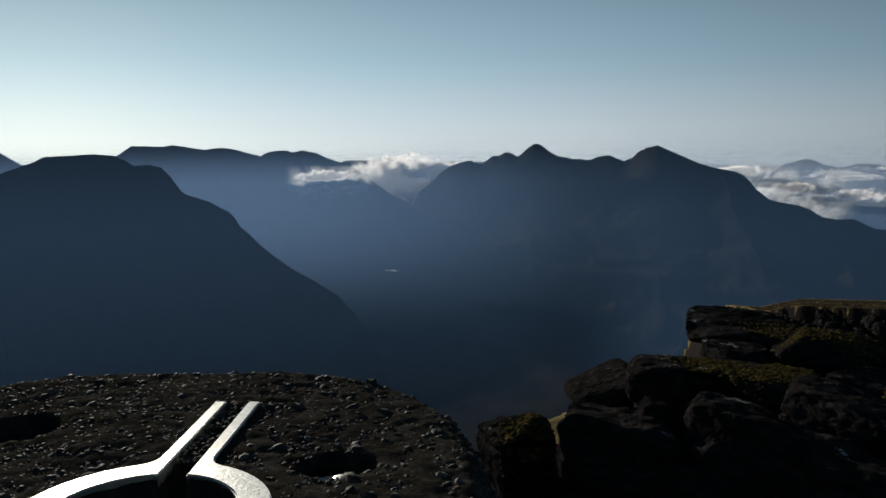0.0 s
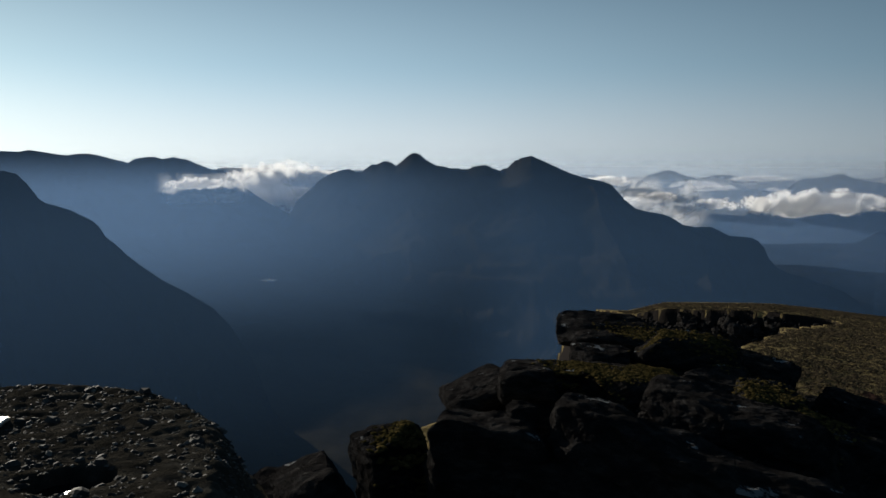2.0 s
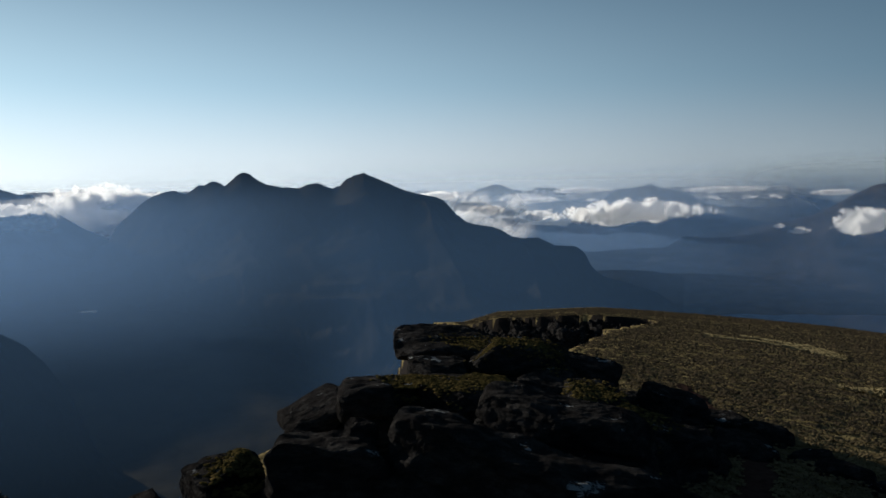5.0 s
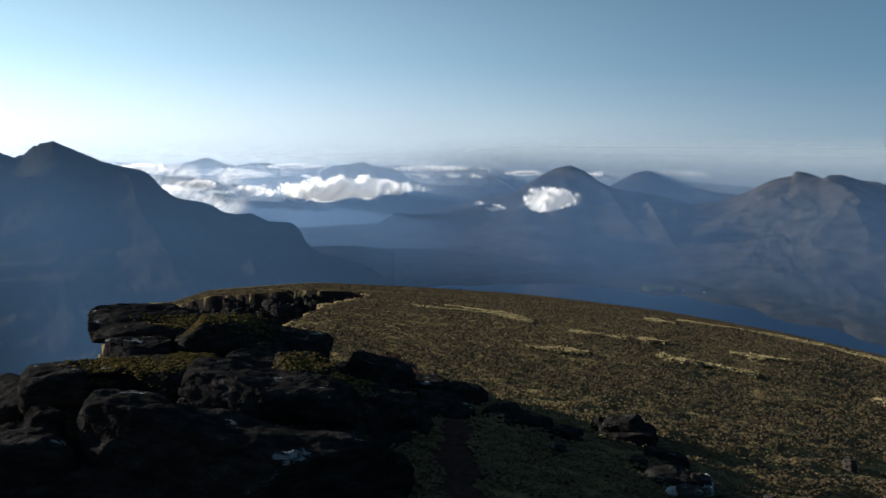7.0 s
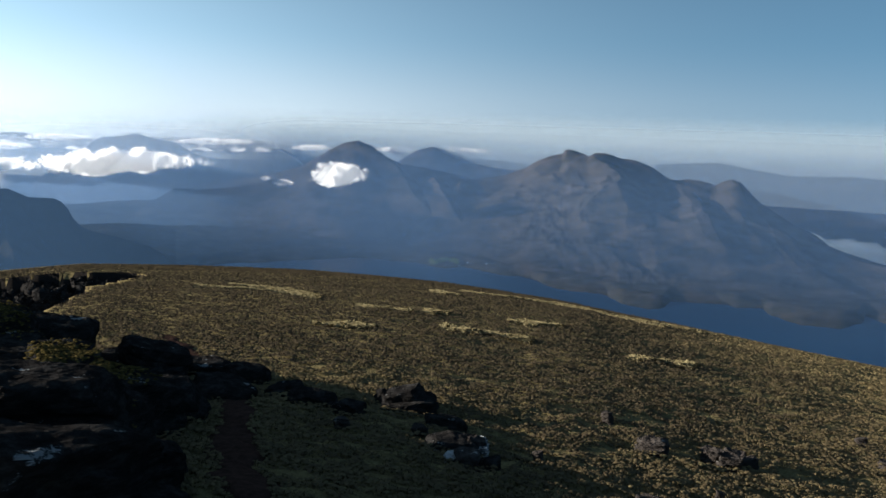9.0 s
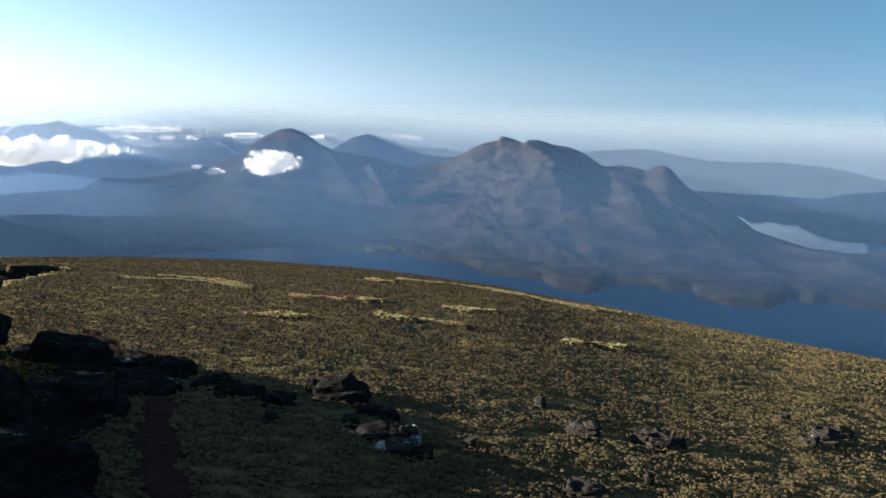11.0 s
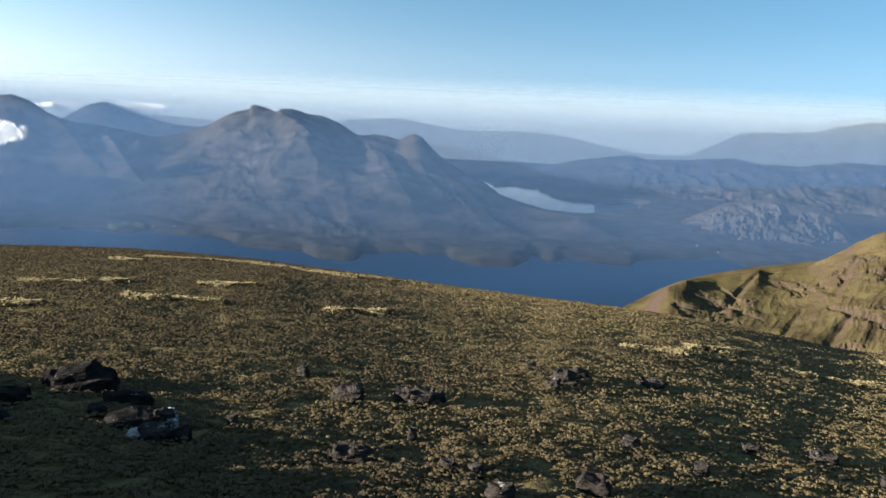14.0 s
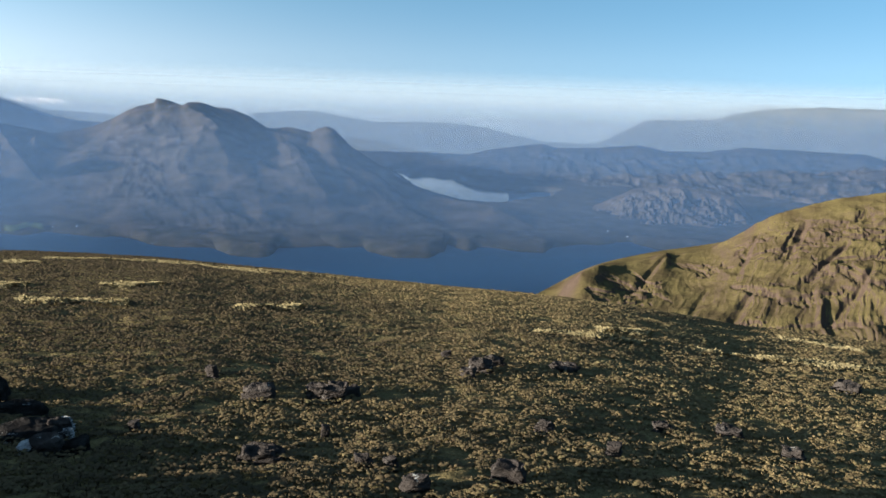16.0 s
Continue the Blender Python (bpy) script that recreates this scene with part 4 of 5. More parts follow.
# ---- the summit rocks ----
def rock(az, r, top, size, yaw=0.0, tilt=(0.0, 0.0), seed=0, label="dark weathered sandstone slab on the summit edge", layers=5, seg=80, group="summit rocks", blunt=0.05, mat=None):
    """A bedded block of sandstone, bed upon bed with ledges between: size is width across the view, depth and height; top is the height of its upper face."""
    w, d, h = size
    rnd = random.Random(seed * 7 + 1)
    off = Vector((seed * 3.7, seed * 1.9, seed * 0.6))
    thick = [rnd.uniform(0.5, 1.5) for _ in range(layers)]
    zs = [-h / 2]
    for q in thick:
        zs.append(zs[-1] + q * h / sum(thick))
    co, rings_ = [], 0
    for k in range(layers):
        z0, t = zs[k], zs[k + 1] - zs[k]
        up = (k + 1) / layers
        grow = 1.0 - 0.14 * up * up + rnd.uniform(-0.05, 0.04)
        ox, oy = rnd.uniform(-0.04, 0.04), rnd.uniform(-0.02, 0.07) * up
        prof = [(0.95, 0.0), (0.99, 0.08), (1.0, 0.22), (0.985, 0.38), (1.0, 0.55), (0.995, 0.72), (0.985, 0.88), (0.95, 1.0)]
        if k == layers - 1:
            prof += [(0.91, 1.02), (0.83, 1.03), (0.74, 1.035), (0.64, 1.04), (0.54, 1.045), (0.42, 1.05), (0.3, 1.05), (0.18, 1.05), (0.02, 1.05)]
        for f, u in prof:
            rings_ += 1
            for i in range(seg):
                a = 2 * math.pi * i / seg
                c_, s_ = math.cos(a), math.sin(a)
                rho = 1 / (abs(c_) ** 5 + abs(s_) ** 5) ** 0.2
                rho *= 1 + 0.18 * noise.noise(Vector((c_ * 1.3, s_ * 1.3, 0)) + off) + 0.11 * noise.fractal(Vector((c_ * 3, s_ * 3, k * 0.3)) + off, 0.9, 2.0, 4)
                x, y, z = (c_ * rho * f * grow + ox) * w / 2, (s_ * rho * f * grow + oy) * d / 2, z0 + t * u
                z += 0.085 * h * noise.fractal(Vector((x, y, 0)) * 2.0 + off, 1.0, 2.0, 4) * (0.3 + up)
                n = noise.noise_vector(Vector((x * 4, y * 4, z * 9)) + off)
                n2 = noise.noise_vector(Vector((x * 9, y * 9, z * 34)) + off)
                co.append((Vector((x, y, z)) + (n * blunt * 0.7 + n2 * blunt * 0.8 + noise.noise_vector(Vector((x * 24, y * 24, z * 60)) + off) * blunt * 0.3) * min(1.0, w))[:])
    faces = [(j * seg + i, j * seg + (i + 1) % seg, (j + 1) * seg + (i + 1) % seg, (j + 1) * seg + i) for j in range(rings_ - 1) for i in range(seg)]
    faces += [tuple((rings_ - 1) * seg + i for i in range(seg)), tuple(reversed(range(seg)))]
    me = bpy.data.meshes.new("rock")
    me.from_pydata(co, [], faces)
    me.polygons.foreach_set("use_smooth", np.ones(len(me.polygons), bool))
    me.materials.append(mat or M_ROCK)
    ob = new("rock", me)
    ob.matrix_world = Matrix.Translation(point(az, r, top - h / 2)) @ pose(0, 0, 0, tilt[0], tilt[1], -az + yaw)
    return tagged(ob, label, "rock", group)


def slab(az, r, top, size, yaw=0.0, tilt=(0.0, 0.0), seed=0, label="dark weathered sandstone slab on the summit edge", square=7, beds=3, n=26, chips=7, group="summit rocks", mat=None):
    """A massive broken slab: a blunt block with flat faces where pieces have come off, and joints between its beds. top is the height of its upper face."""
    rng_ = np.random.default_rng(seed + 500)
    g = np.linspace(-1, 1, n + 1)
    u, v = np.meshgrid(g, g)
    one = np.ones_like(u)
    sides = [np.stack(c_, -1).reshape(-1, 3) for c_ in ((u, v, one), (v, u, -one), (one, u, v), (-one, v, u), (v, one, u), (u, -one, v))]
    pts = np.round(np.concatenate(sides), 6)
    uniq, inv = np.unique(pts, axis=0, return_inverse=True)
    inv = inv.reshape(6, n + 1, n + 1)
    quads = np.stack([inv[:, :-1, :-1], inv[:, :-1, 1:], inv[:, 1:, 1:], inv[:, 1:, :-1]], -1).reshape(-1, 4)
    p = uniq / (np.abs(uniq) ** square).sum(1, keepdims=True) ** (1 / square)
    # pieces broken off along flat joints
    for _ in range(chips):
        a = rng_.uniform(0, 2 * math.pi)
        nrm = np.array([math.cos(a), math.sin(a), rng_.uniform(-0.5, 0.7)])
        nrm /= np.linalg.norm(nrm)
        over = p @ nrm - rng_.uniform(0.84, 1.08)
        p = p - np.maximum(over, 0)[:, None] * nrm
    half_ = np.array(size) / 2
    x, y, z = (p * half_).T
    level = (p[:, 2] * 0.5 + 0.5) * beds + 0.25 * fbm(x * 1.5 + seed, y * 1.5, 2, seed)
    k = np.floor(level)
    wide = 1 + 0.09 * (hashed(k.astype(np.int64) + 40, np.full(len(k), seed, np.int64), 5) - 0.5) - 0.07 * np.exp(-((level - np.round(level)) / 0.07) ** 2) * (np.abs(p[:, 2]) < 0.9)
    x, y = x * wide + 0.05 * size[0] * (hashed(k.astype(np.int64) + 40, np.full(len(k), seed + 9, np.int64), 6) - 0.5), y * wide
    low_ = min(size[0], size[1])
    for f, amp in ((1.6 / low_, 0.07 * low_), (6.0, 0.03), (16.0, 0.012)):
        x = x + amp * fbm(x * f + z * 1.7 * f + seed, y * f - z * f, 3, seed + 1)
        y = y + amp * fbm(y * f + z * 1.3 * f - seed, x * f + z * f, 3, seed + 2)
        z = z + 0.6 * amp * fbm(x * f + seed, y * f + z * f * 0.5, 3, seed + 3)
    ob = raw("rock", np.stack([x, y, z], -1), quads, mat or M_ROCK, False)
    ob.matrix_world = Matrix.Translation(point(az, r, top - size[2] / 2)) @ pose(0, 0, 0, tilt[0], tilt[1], -az + yaw)
    return tagged(ob, label, "rock", group)


# the overhanging ledge at the brink
slab(34.5, 12.63, -2.62, (2.21, 2.2, 0.30), 4, (0, 6), 1, "overhanging dark sandstone ledge at the brink", 9, 2, 34)
slab(34.3, 12.90, -2.74, (1.80, 2.00, 1.06), 4, (0, 3), 2, beds=4)
slab(38.5, 10.91, -2.30, (1.40, 1.33, 0.80), -6, (-4, 5), 3, "mossy rounded sandstone boulder with pale lichen", 3.5, 2, chips=3)
slab(32.9, 10.51, -2.47, (0.80, 0.93, 0.29), 10, (0, 5), 4, "flat pale-edged sandstone slab", beds=1)
slab(40.9, 9.84, -2.53, (1.00, 1.20, 0.40), 8, (0, 8), 5, beds=2)
slab(42.8, 11.44, -2.69, (1.06, 1.20, 0.67), -12, (0, 12), 6)
# blocks over the drop
slab(27.5, 8.51, -2.21, (0.59, 1.06, 0.73), 0, (-4, -1), 7, "pale-lichened block of dark sandstone", 6, 2)
slab(23.5, 9.31, -2.63, (0.88, 1.33, 0.27), 10, (0, -17), 8, "thin wedge of dark sandstone over the drop", 4, 1)
slab(23.6, 9.31, -2.87, (0.82, 1.06, 0.93), 6, (0, 2), 9)
slab(30.5, 9.18, -2.39, (0.93, 1.33, 0.80), -8, (-3, -4), 10)
slab(34.6, 9.18, -2.42, (1.20, 1.60, 0.80), 6, (-5, 2), 11)
# the great slabs in front
slab(37.4, 4.75, -1.64, (1.95, 1.25, 1.15), -4, (-3, 13), 12, "massive dark sandstone slab split from the outcrop", 8, 4, 44)
slab(31.6, 5.0, -1.55, (0.6, 0.8, 0.9), 10, (-4, 12), 13, beds=3)
slab(23.9, 4.95, -1.64, (0.70, 0.85, 1.1), 8, (-3, 3), 14, beds=3, n=34)
slab(41.8, 5.9, -1.70, (1.42, 1.1, 0.75), -3, (-4, 7), 15, "massive dark sandstone slab split from the outcrop", 8, 3, 38)
slab(47.2, 8.1, -2.47, (1.25, 1.10, 0.80), 6, (0, 14), 16)
slab(44.6, 7.1, -2.30, (1.25, 1.10, 0.75), -5, (-3, 12), 27)
slab(47.6, 6.0, -2.36, (0.95, 0.80, 0.55), 9, (-3, 13), 28, "low lichen-edged slab of dark sandstone")
slab(26.7, 5.15, -1.60, (0.20, 0.28, 0.34), 0, (0, 14), 17, "small white-lichened stone wedged between slabs", 5, 1, 14)
slab(18.3, 5.4, -1.88, (0.58, 0.85, 1.1), 4, (0, -21), 18, "moss-capped sandstone block above the drop")
slab(12.5, 4.6, -1.82, (0.48, 0.75, 0.9), -6, (0, -21), 19)
slab(9.0, 4.8, -1.92, (0.36, 0.6, 0.7), 8, (0, -11), 20)
slab(44.4, 4.6, -1.86, (0.80, 0.8, 0.7), -8, (-2, 20), 21)
slab(49.5, 5.1, -2.36, (0.60, 0.7, 0.4), 10, (0, 16), 22)
slab(50.4, 8.8, -2.80, (0.95, 0.80, 0.50), -14, (0, 10), 23)
slab(53.8, 10.37, -3.35, (0.80, 0.93, 0.67), 12, (0, 9), 25)
slab(44.4, 8.75, -2.37, (0.80, 0.93, 0.67), 6, (0, 9), 26, "lichen-crusted sandstone block in the heather")
slab(49.4, 11.30, -3.07, (0.88, 1.06, 0.47), 8, (0, 17), 24)
# low ledges along the lip of the outcrop, beside the path
for i, (az, r, rise_, w, turn) in enumerate(((52.6, 11.77, 0.16, 0.86, 4), (55.6, 11.16, 0.2, 0.68, 10), (58.6, 10.48, 0.1, 0.51, -8), (60.6, 9.93, 0.12, 0.64, 6), (63.3, 9.56, 0.08, 0.46, 14), (67.6, 10.0, 0.12, 0.72, -6), (67.3, 10.1, 0.24, 0.62, -9), (66.2, 10.3, 0.12, 0.45, 9), (70.4, 9.2, 0.06, 0.5, 8), (71.3, 8.19, 0.08, 0.59, 5), (73.6, 7.73, 0.05, 0.38, -12), (47.6, 12.86, 0.2, 0.97, 6))):
    slab(az, r, float(ground_z(np.array(az), np.array(r))) + rise_ + 0.04, (w, w * 0.8, 0.30), turn, (0, turn), 60 + i, "low broken slab of dark sandstone in the heather", 6, 2, 18, 6, "edge slabs")

# crags along the head of the gully
for i in range(13):
    a = 35.6 + 12.2 * i / 12
    d = float(knots(np.array(a), [(34.6, 75), (36.8, 70), (40, 66), (44, 64), (47.5, 61), (48.3, 58)])) - 0.9 + 0.7 * math.sin(i * 2.3)
    zt = float(ground_z(np.array(a), np.array(d + 4.0)))
    rock(a, d, zt - 0.1 - 0.4 * (i % 3), (1.5 + 1.3 * (i * 7 % 5) / 4, 2.8, 4.2), i * 53 % 40 - 20, (0, i * 31 % 12 - 6), 130 + i, "dark broken crag at the head of the gully", layers=6, seg=40, group="gully crags", blunt=0.22)

# loose stones on the heath: bearing, distance, width, height as a share of the width
STONES = [(89.8, 9.65, 0.30, 0.7), (90.8, 9.55, 0.28, 0.6), (91.2, 10.06, 0.25, 0.6), (92.1, 9.88, 0.19, 0.6), (85.6, 9.55, 0.36, 0.35), (82.2, 10.84, 0.17, 0.6), (90.5, 8.01, 0.09, 1.2), (104.1, 6.8, 0.3, 0.5),
          (97.4, 6.41, 0.2, 0.5), (101.2, 11.92, 0.35, 0.4), (100.3, 11.46, 0.23, 0.4), (107.2, 12.84, 0.41, 0.3), (93.4, 7.03, 0.15, 0.4), (106.1, 8.64, 0.19, 0.3), (118.6, 10.08, 0.29, 0.3), (122.6, 9.45, 0.25, 0.4),
          (114.2, 9.68, 0.21, 0.3), (111.1, 8.17, 0.16, 0.4), (125.5, 15.66, 0.45, 0.3), (98.6, 13.03, 0.19, 0.4), (86.2, 7.21, 0.37, 0.25), (95.4, 7.01, 0.14, 0.3), (73.0, 8.22, 0.21, 0.5), (72.3, 7.69, 0.3, 0.4),
          (62.9, 8.53, 0.15, 0.2), (68.7, 8.68, 0.19, 0.2), (77.6, 8.2, 0.12, 0.3), (102.1, 12.56, 0.33, 0.4)]
M_CRUST, nt, b = material("lichen_crusted_stone", 0.95, 0, 0.0)
nt.links.new(ramp(nt, noise_node(nt, 9, 7, 0.7), [(0.4, (0.05, 0.045, 0.042)), (0.5, (0.3, 0.3, 0.3)), (0.7, (0.5, 0.51, 0.52))]), b.inputs["Base Color"])
bump(nt, b, noise_node(nt, 20, 8, 0.72), 0.8, 0.04)
for i, (az, r, w, hs) in enumerate(((62.7, 8.6, 0.15, 0.4), (72.9, 8.35, 0.26, 0.45), (71.6, 7.75, 0.26, 0.4), (73.4, 8.1, 0.14, 0.5), (48.4, 7.5, 0.2, 0.5))):
    rock(az, r, float(ground_z(np.array(az), np.array(r))) + w * hs * 0.5 + 0.06, (w, w * 0.7, w * hs + 0.07), i * 41 % 50 - 25, (0, i * 17 % 16 - 8), 170 + i, "small stone crusted with white lichen in the heath",
         layers=3, seg=30, group="white stones", blunt=0.16, mat=M_CRUST)
for i, (az, r, w, hs) in enumerate(STONES):
    h = 0.07 + w * hs
    zt = float(ground_z(np.array(az), np.array(r))) + h * 0.5 + 0.06
    rock(az, r, zt, (w, w * 0.75, h), i * 37 % 60 - 30, (0, i * 13 % 16 - 8), 40 + i, "loose lichen-spotted sandstone boulder in the heath" if w > 0.35 else "small grey stone half sunk in the heath",
         layers=3, seg=30, group="loose stones", blunt=0.16, mat=M_STONE)

# ---- heath tufts, bleached grass and moss ----
def leaf_material(name, stops, zones=False):
    m, nt, b = material(name, 1.0, 0, 0.0)
    g = nt.nodes.new("ShaderNodeNewGeometry")
    c = ramp(nt, g.outputs["Random Per Island"], stops)
    c = mixc(nt, 0.45, c, ramp(nt, noise_node(nt, 0.5, 4), [(0.3, (0.6, 0.6, 0.56)), (0.7, (1.35, 1.3, 1.25))]), "MULTIPLY")
    c = mixc(nt, 0.5, c, ramp(nt, noise_node(nt, 7, 4, 0.65), [(0.32, (0.55, 0.55, 0.55)), (0.68, (1.35, 1.33, 1.25))]), "MULTIPLY")
    if zones:
        # patches of dark heather, more of it up towards the north brow
        sep = nt.nodes.new("ShaderNodeSeparateXYZ")
        nt.links.new(g.outputs["Position"], sep.inputs[0])
        north = nt.nodes.new("ShaderNodeMapRange")
        for k, v in ((1, -8.0), (2, 14.0), (3, -0.1), (4, 0.3)):
            north.inputs[k].default_value = v
        nt.links.new(sep.outputs["Y"], north.inputs[0])
        both = nt.nodes.new("ShaderNodeMath")
        nt.links.new(north.outputs[0], both.inputs[0])
        nt.links.new(noise_node(nt, 0.07, 6, 0.68, (1, 1, 1)), both.inputs[1])
        c = mixc(nt, ramp(nt, both.outputs[0], [(0.45, (0, 0, 0)), (0.62, (0.75, 0.75, 0.75))]), c, (0.05, 0.039, 0.028))
    nt.links.new(c, b.inputs["Base Color"])
    return m


M_TUFT = leaf_material("heath_grass", [(0.0, (0.122, 0.09, 0.051)), (0.4, (0.156, 0.117, 0.062)), (0.8, (0.182, 0.139, 0.073)), (1.0, (0.178, 0.151, 0.073))], True)
M_BLEACH = leaf_material("bleached_grass", [(0.0, (0.1612, 0.128, 0.066)), (1.0, (0.2728, 0.224, 0.1254))])
M_MOSS = leaf_material("moss", [(0.0, (0.0338, 0.0277, 0.0105)), (0.6, (0.0675, 0.0525, 0.0195)), (1.0, (0.1125, 0.081, 0.0315))])


def tufts(name, x, y, z, size, material, blades, spread=0.75, lift=0.6, seed=5):
    """Tufts of pointed blades, all in one mesh."""
    rng = np.random.default_rng(seed)
    n = len(x)
    a = rng.uniform(0, 2 * math.pi, (n, blades))
    ln = size[:, None] * rng.uniform(0.6, 1.3, (n, blades))
    o = size[:, None] * rng.uniform(0.0, 0.45, (n, blades))
    out = ln * spread * rng.uniform(0.4, 1.2, (n, blades))
    up = ln * lift * rng.uniform(0.5, 1.2, (n, blades))
    bw = ln * 0.22
    ca, sa = np.cos(a), np.sin(a)
    bx, by = x[:, None] + ca * o, y[:, None] + sa * o
    co = np.empty((n, blades, 4, 3))
    co[..., 0, :] = np.stack([bx - sa * bw, by + ca * bw, z[:, None] - 0.03 + 0 * a], -1)
    co[..., 1, :] = np.stack([bx + sa * bw, by - ca * bw, z[:, None] - 0.03 + 0 * a], -1)
    co[..., 2, :] = np.stack([bx + ca * out * 0.55 + sa * bw * 0.8, by + sa * out * 0.55 - ca * bw * 0.8, z[:, None] + up * 0.85], -1)
    co[..., 3, :] = np.stack([bx + ca * out, by + sa * out, z[:, None] + up * 0.8], -1)
    f = np.arange(n * blades * 4).reshape(-1, 4)
    tri = np.concatenate([f[:, [0, 1, 2]], f[:, [0, 2, 3]]])
    return raw(name, co.reshape(-1, 3), tri, material, False)


def cushions(name, x, y, z, size, material, seed=6):
    """Low uneven domes of moss and heather, all in one mesh."""
    rng = np.random.default_rng(seed)
    n = len(x)
    a = np.arange(4) * (math.pi / 2) + rng.uniform(0, 6.28, (n, 1))
    rr = size[:, None] * rng.uniform(0.65, 1.5, (n, 4))
    co = np.empty((n, 5, 3))
    co[:, :4, 0], co[:, :4, 1] = x[:, None] + rr * np.cos(a), y[:, None] + rr * np.sin(a)
    co[:, :4, 2] = z[:, None] - 0.25 * size[:, None] + size[:, None] * rng.uniform(-0.15, 0.3, (n, 4))
    co[:, 4] = np.stack([x + size * rng.uniform(-0.4, 0.4, n), y + size * rng.uniform(-0.4, 0.4, n), z + size * rng.uniform(0.15, 0.5, n)], -1)
    tri = np.array([(i, (i + 1) % 4, 4) for i in range(4)])
    return raw(name, co.reshape(-1, 3), (tri[None] + 5 * np.arange(n)[:, None, None]).reshape(-1, 3), material, True)


PATH = [(49.9, 16.65), (51.1, 14.75), (52.2, 12.72), (54.4, 10.81), (55.3, 9.54), (55.3, 8.0), (55.4, 6.86), (57, 5.93), (63, 2.6), (80, 1.2)]
path_xy = np.array([polar(a, r) for a, r in PATH])


def near_path(x, y):
    best = np.full(np.shape(x), 1e9)
    for (x1, y1), (x2, y2) in zip(path_xy[:-1], path_xy[1:]):
        t = np.clip(((x - x1) * (x2 - x1) + (y - y1) * (y2 - y1)) / ((x2 - x1) ** 2 + (y2 - y1) ** 2), 0, 1)
        best = np.minimum(best, np.hypot(x - x1 - t * (x2 - x1), y - y1 - t * (y2 - y1)))
    return best


rng = np.random.default_rng(3)
N = 420000
taz = rng.uniform(34, 131, N)
tr = 3.2 * np.exp(rng.uniform(0, 1, N) * math.log(115 / 3.2))
tx, ty = polar(taz, tr)
brink_xy = [polar(a, d) for a, d in BRINK]
keep = (inside(tx, ty, brink_xy) < -0.25) & (near_path(tx, ty) > 0.17 + 0.1 * fbm(tx / 0.5, ty / 0.5, 3, 91)) & ~((taz < 46) & (tr < 9)) & (tr < knots(taz, RSKY) * 1.2)
clump = np.clip(1 - 2.4 * np.abs(fbm(tx / 0.2, ty / 0.42, 3, 80)) + 0.5 * fbm(tx / 1.1, ty / 1.1, 2, 79), -0.3, 1.2)
tx, ty, taz, tr, clump = tx[keep], ty[keep], taz[keep], tr[keep], clump[keep]
tz = ground_z(taz, tr) + 0.075 * clump
ts = (0.012 + 0.0014 * tr) * rng.uniform(0.6, 1.25, len(tx))
low = rng.uniform(0, 1, len(tx)) < 0.7
tagged(cushions("heath_cushions", tx[low], ty[low], tz[low], ts[low] * 1.0, M_TUFT), "low brown-olive cushions of moss and heather", "heath", kind="stuff")
low = ~low
tagged(tufts("heath_tufts", tx[low], ty[low], tz[low], ts[low] * 0.7, M_TUFT, 3, spread=1.3, lift=0.5), "short straw-coloured blades of heath grass", "grass", kind="stuff")

# long bleached streaks: bearing and distance of both ends
STREAKS = [(70.6, 49.4, 80.0, 47.0), (80.0, 47.0, 90.6, 43.9), (77.7, 47.4, 85.3, 38.2), (60.1, 19.9, 64.6, 19.7), (69.6, 21.4, 76.1, 20.3), (74.3, 25.7, 78.2, 25.5), (83.3, 19.9, 87.7, 20.8), (51.7, 40.1, 60.4, 29.2), (104.9, 18.3, 112.7, 18.9),
           (116.3, 19.4, 127.6, 21.3), (63.2, 26.5, 67.1, 25.7), (68.1, 25.9, 69.8, 25.8), (121.3, 30.3, 126.3, 28.2), (109.3, 20.2, 112.8, 21.3), (68.4, 43.4, 70.4, 42.3), (54.0, 42.0, 60.0, 31.0)]
px, py = [], []
for a1, r1, a2, r2 in STREAKS:
    n = int(900 * abs(a2 - a1) / 6) + 300
    t = rng.uniform(0, 1, n)
    wide = rng.normal(0, 0.009, n) * (1.1 + 0.8 * np.sin(t * 7 + a1))
    x_, y_ = polar(a1 + (a2 - a1) * t, (r1 + (r2 - r1) * t) * (1 + wide + 0.003 * np.sin(t * 11 + r1)))
    px.append(x_)
    py.append(y_)
px, py = np.concatenate(px), np.concatenate(py)
pr, pa = np.hypot(px, py), np.degrees(np.arctan2(px, py))
tagged(tufts("bleached_grass", px, py, ground_z(pa, pr) + 0.075, (0.025 + 0.0022 * pr) * rng.uniform(0.6, 1.3, len(px)), M_BLEACH, 4, spread=1.5, lift=0.16, seed=8), "pale bleached grass in long streaks across the heath", "grass", kind="stuff")

MOSSY = [(30.8, 8.7, -2.30, 0.3), (33.2, 8.8, -2.32, 0.35), (35.6, 9.1, -2.34, 0.3), (37.0, 10.7, -2.2, 0.22), (18.6, 5.3, -1.9, 0.2), (31.2, 9.4, -2.4, 0.3), (36.4, 9.5, -2.4, 0.25), (44.8, 7.0, -2.4, 0.35), (46.6, 8.2, -2.55, 0.35), (40.2, 10.6, -2.4, 0.4), (43.6, 8.6, -2.4, 0.35), (35.5, 12.4, -2.7, 0.5)]
slabs = [(ob, ob.matrix_world.inverted()) for ob in scene.objects if ob.name.startswith("rock") and len(ob.data.vertices) > 1500]
bpy.context.view_layer.update()


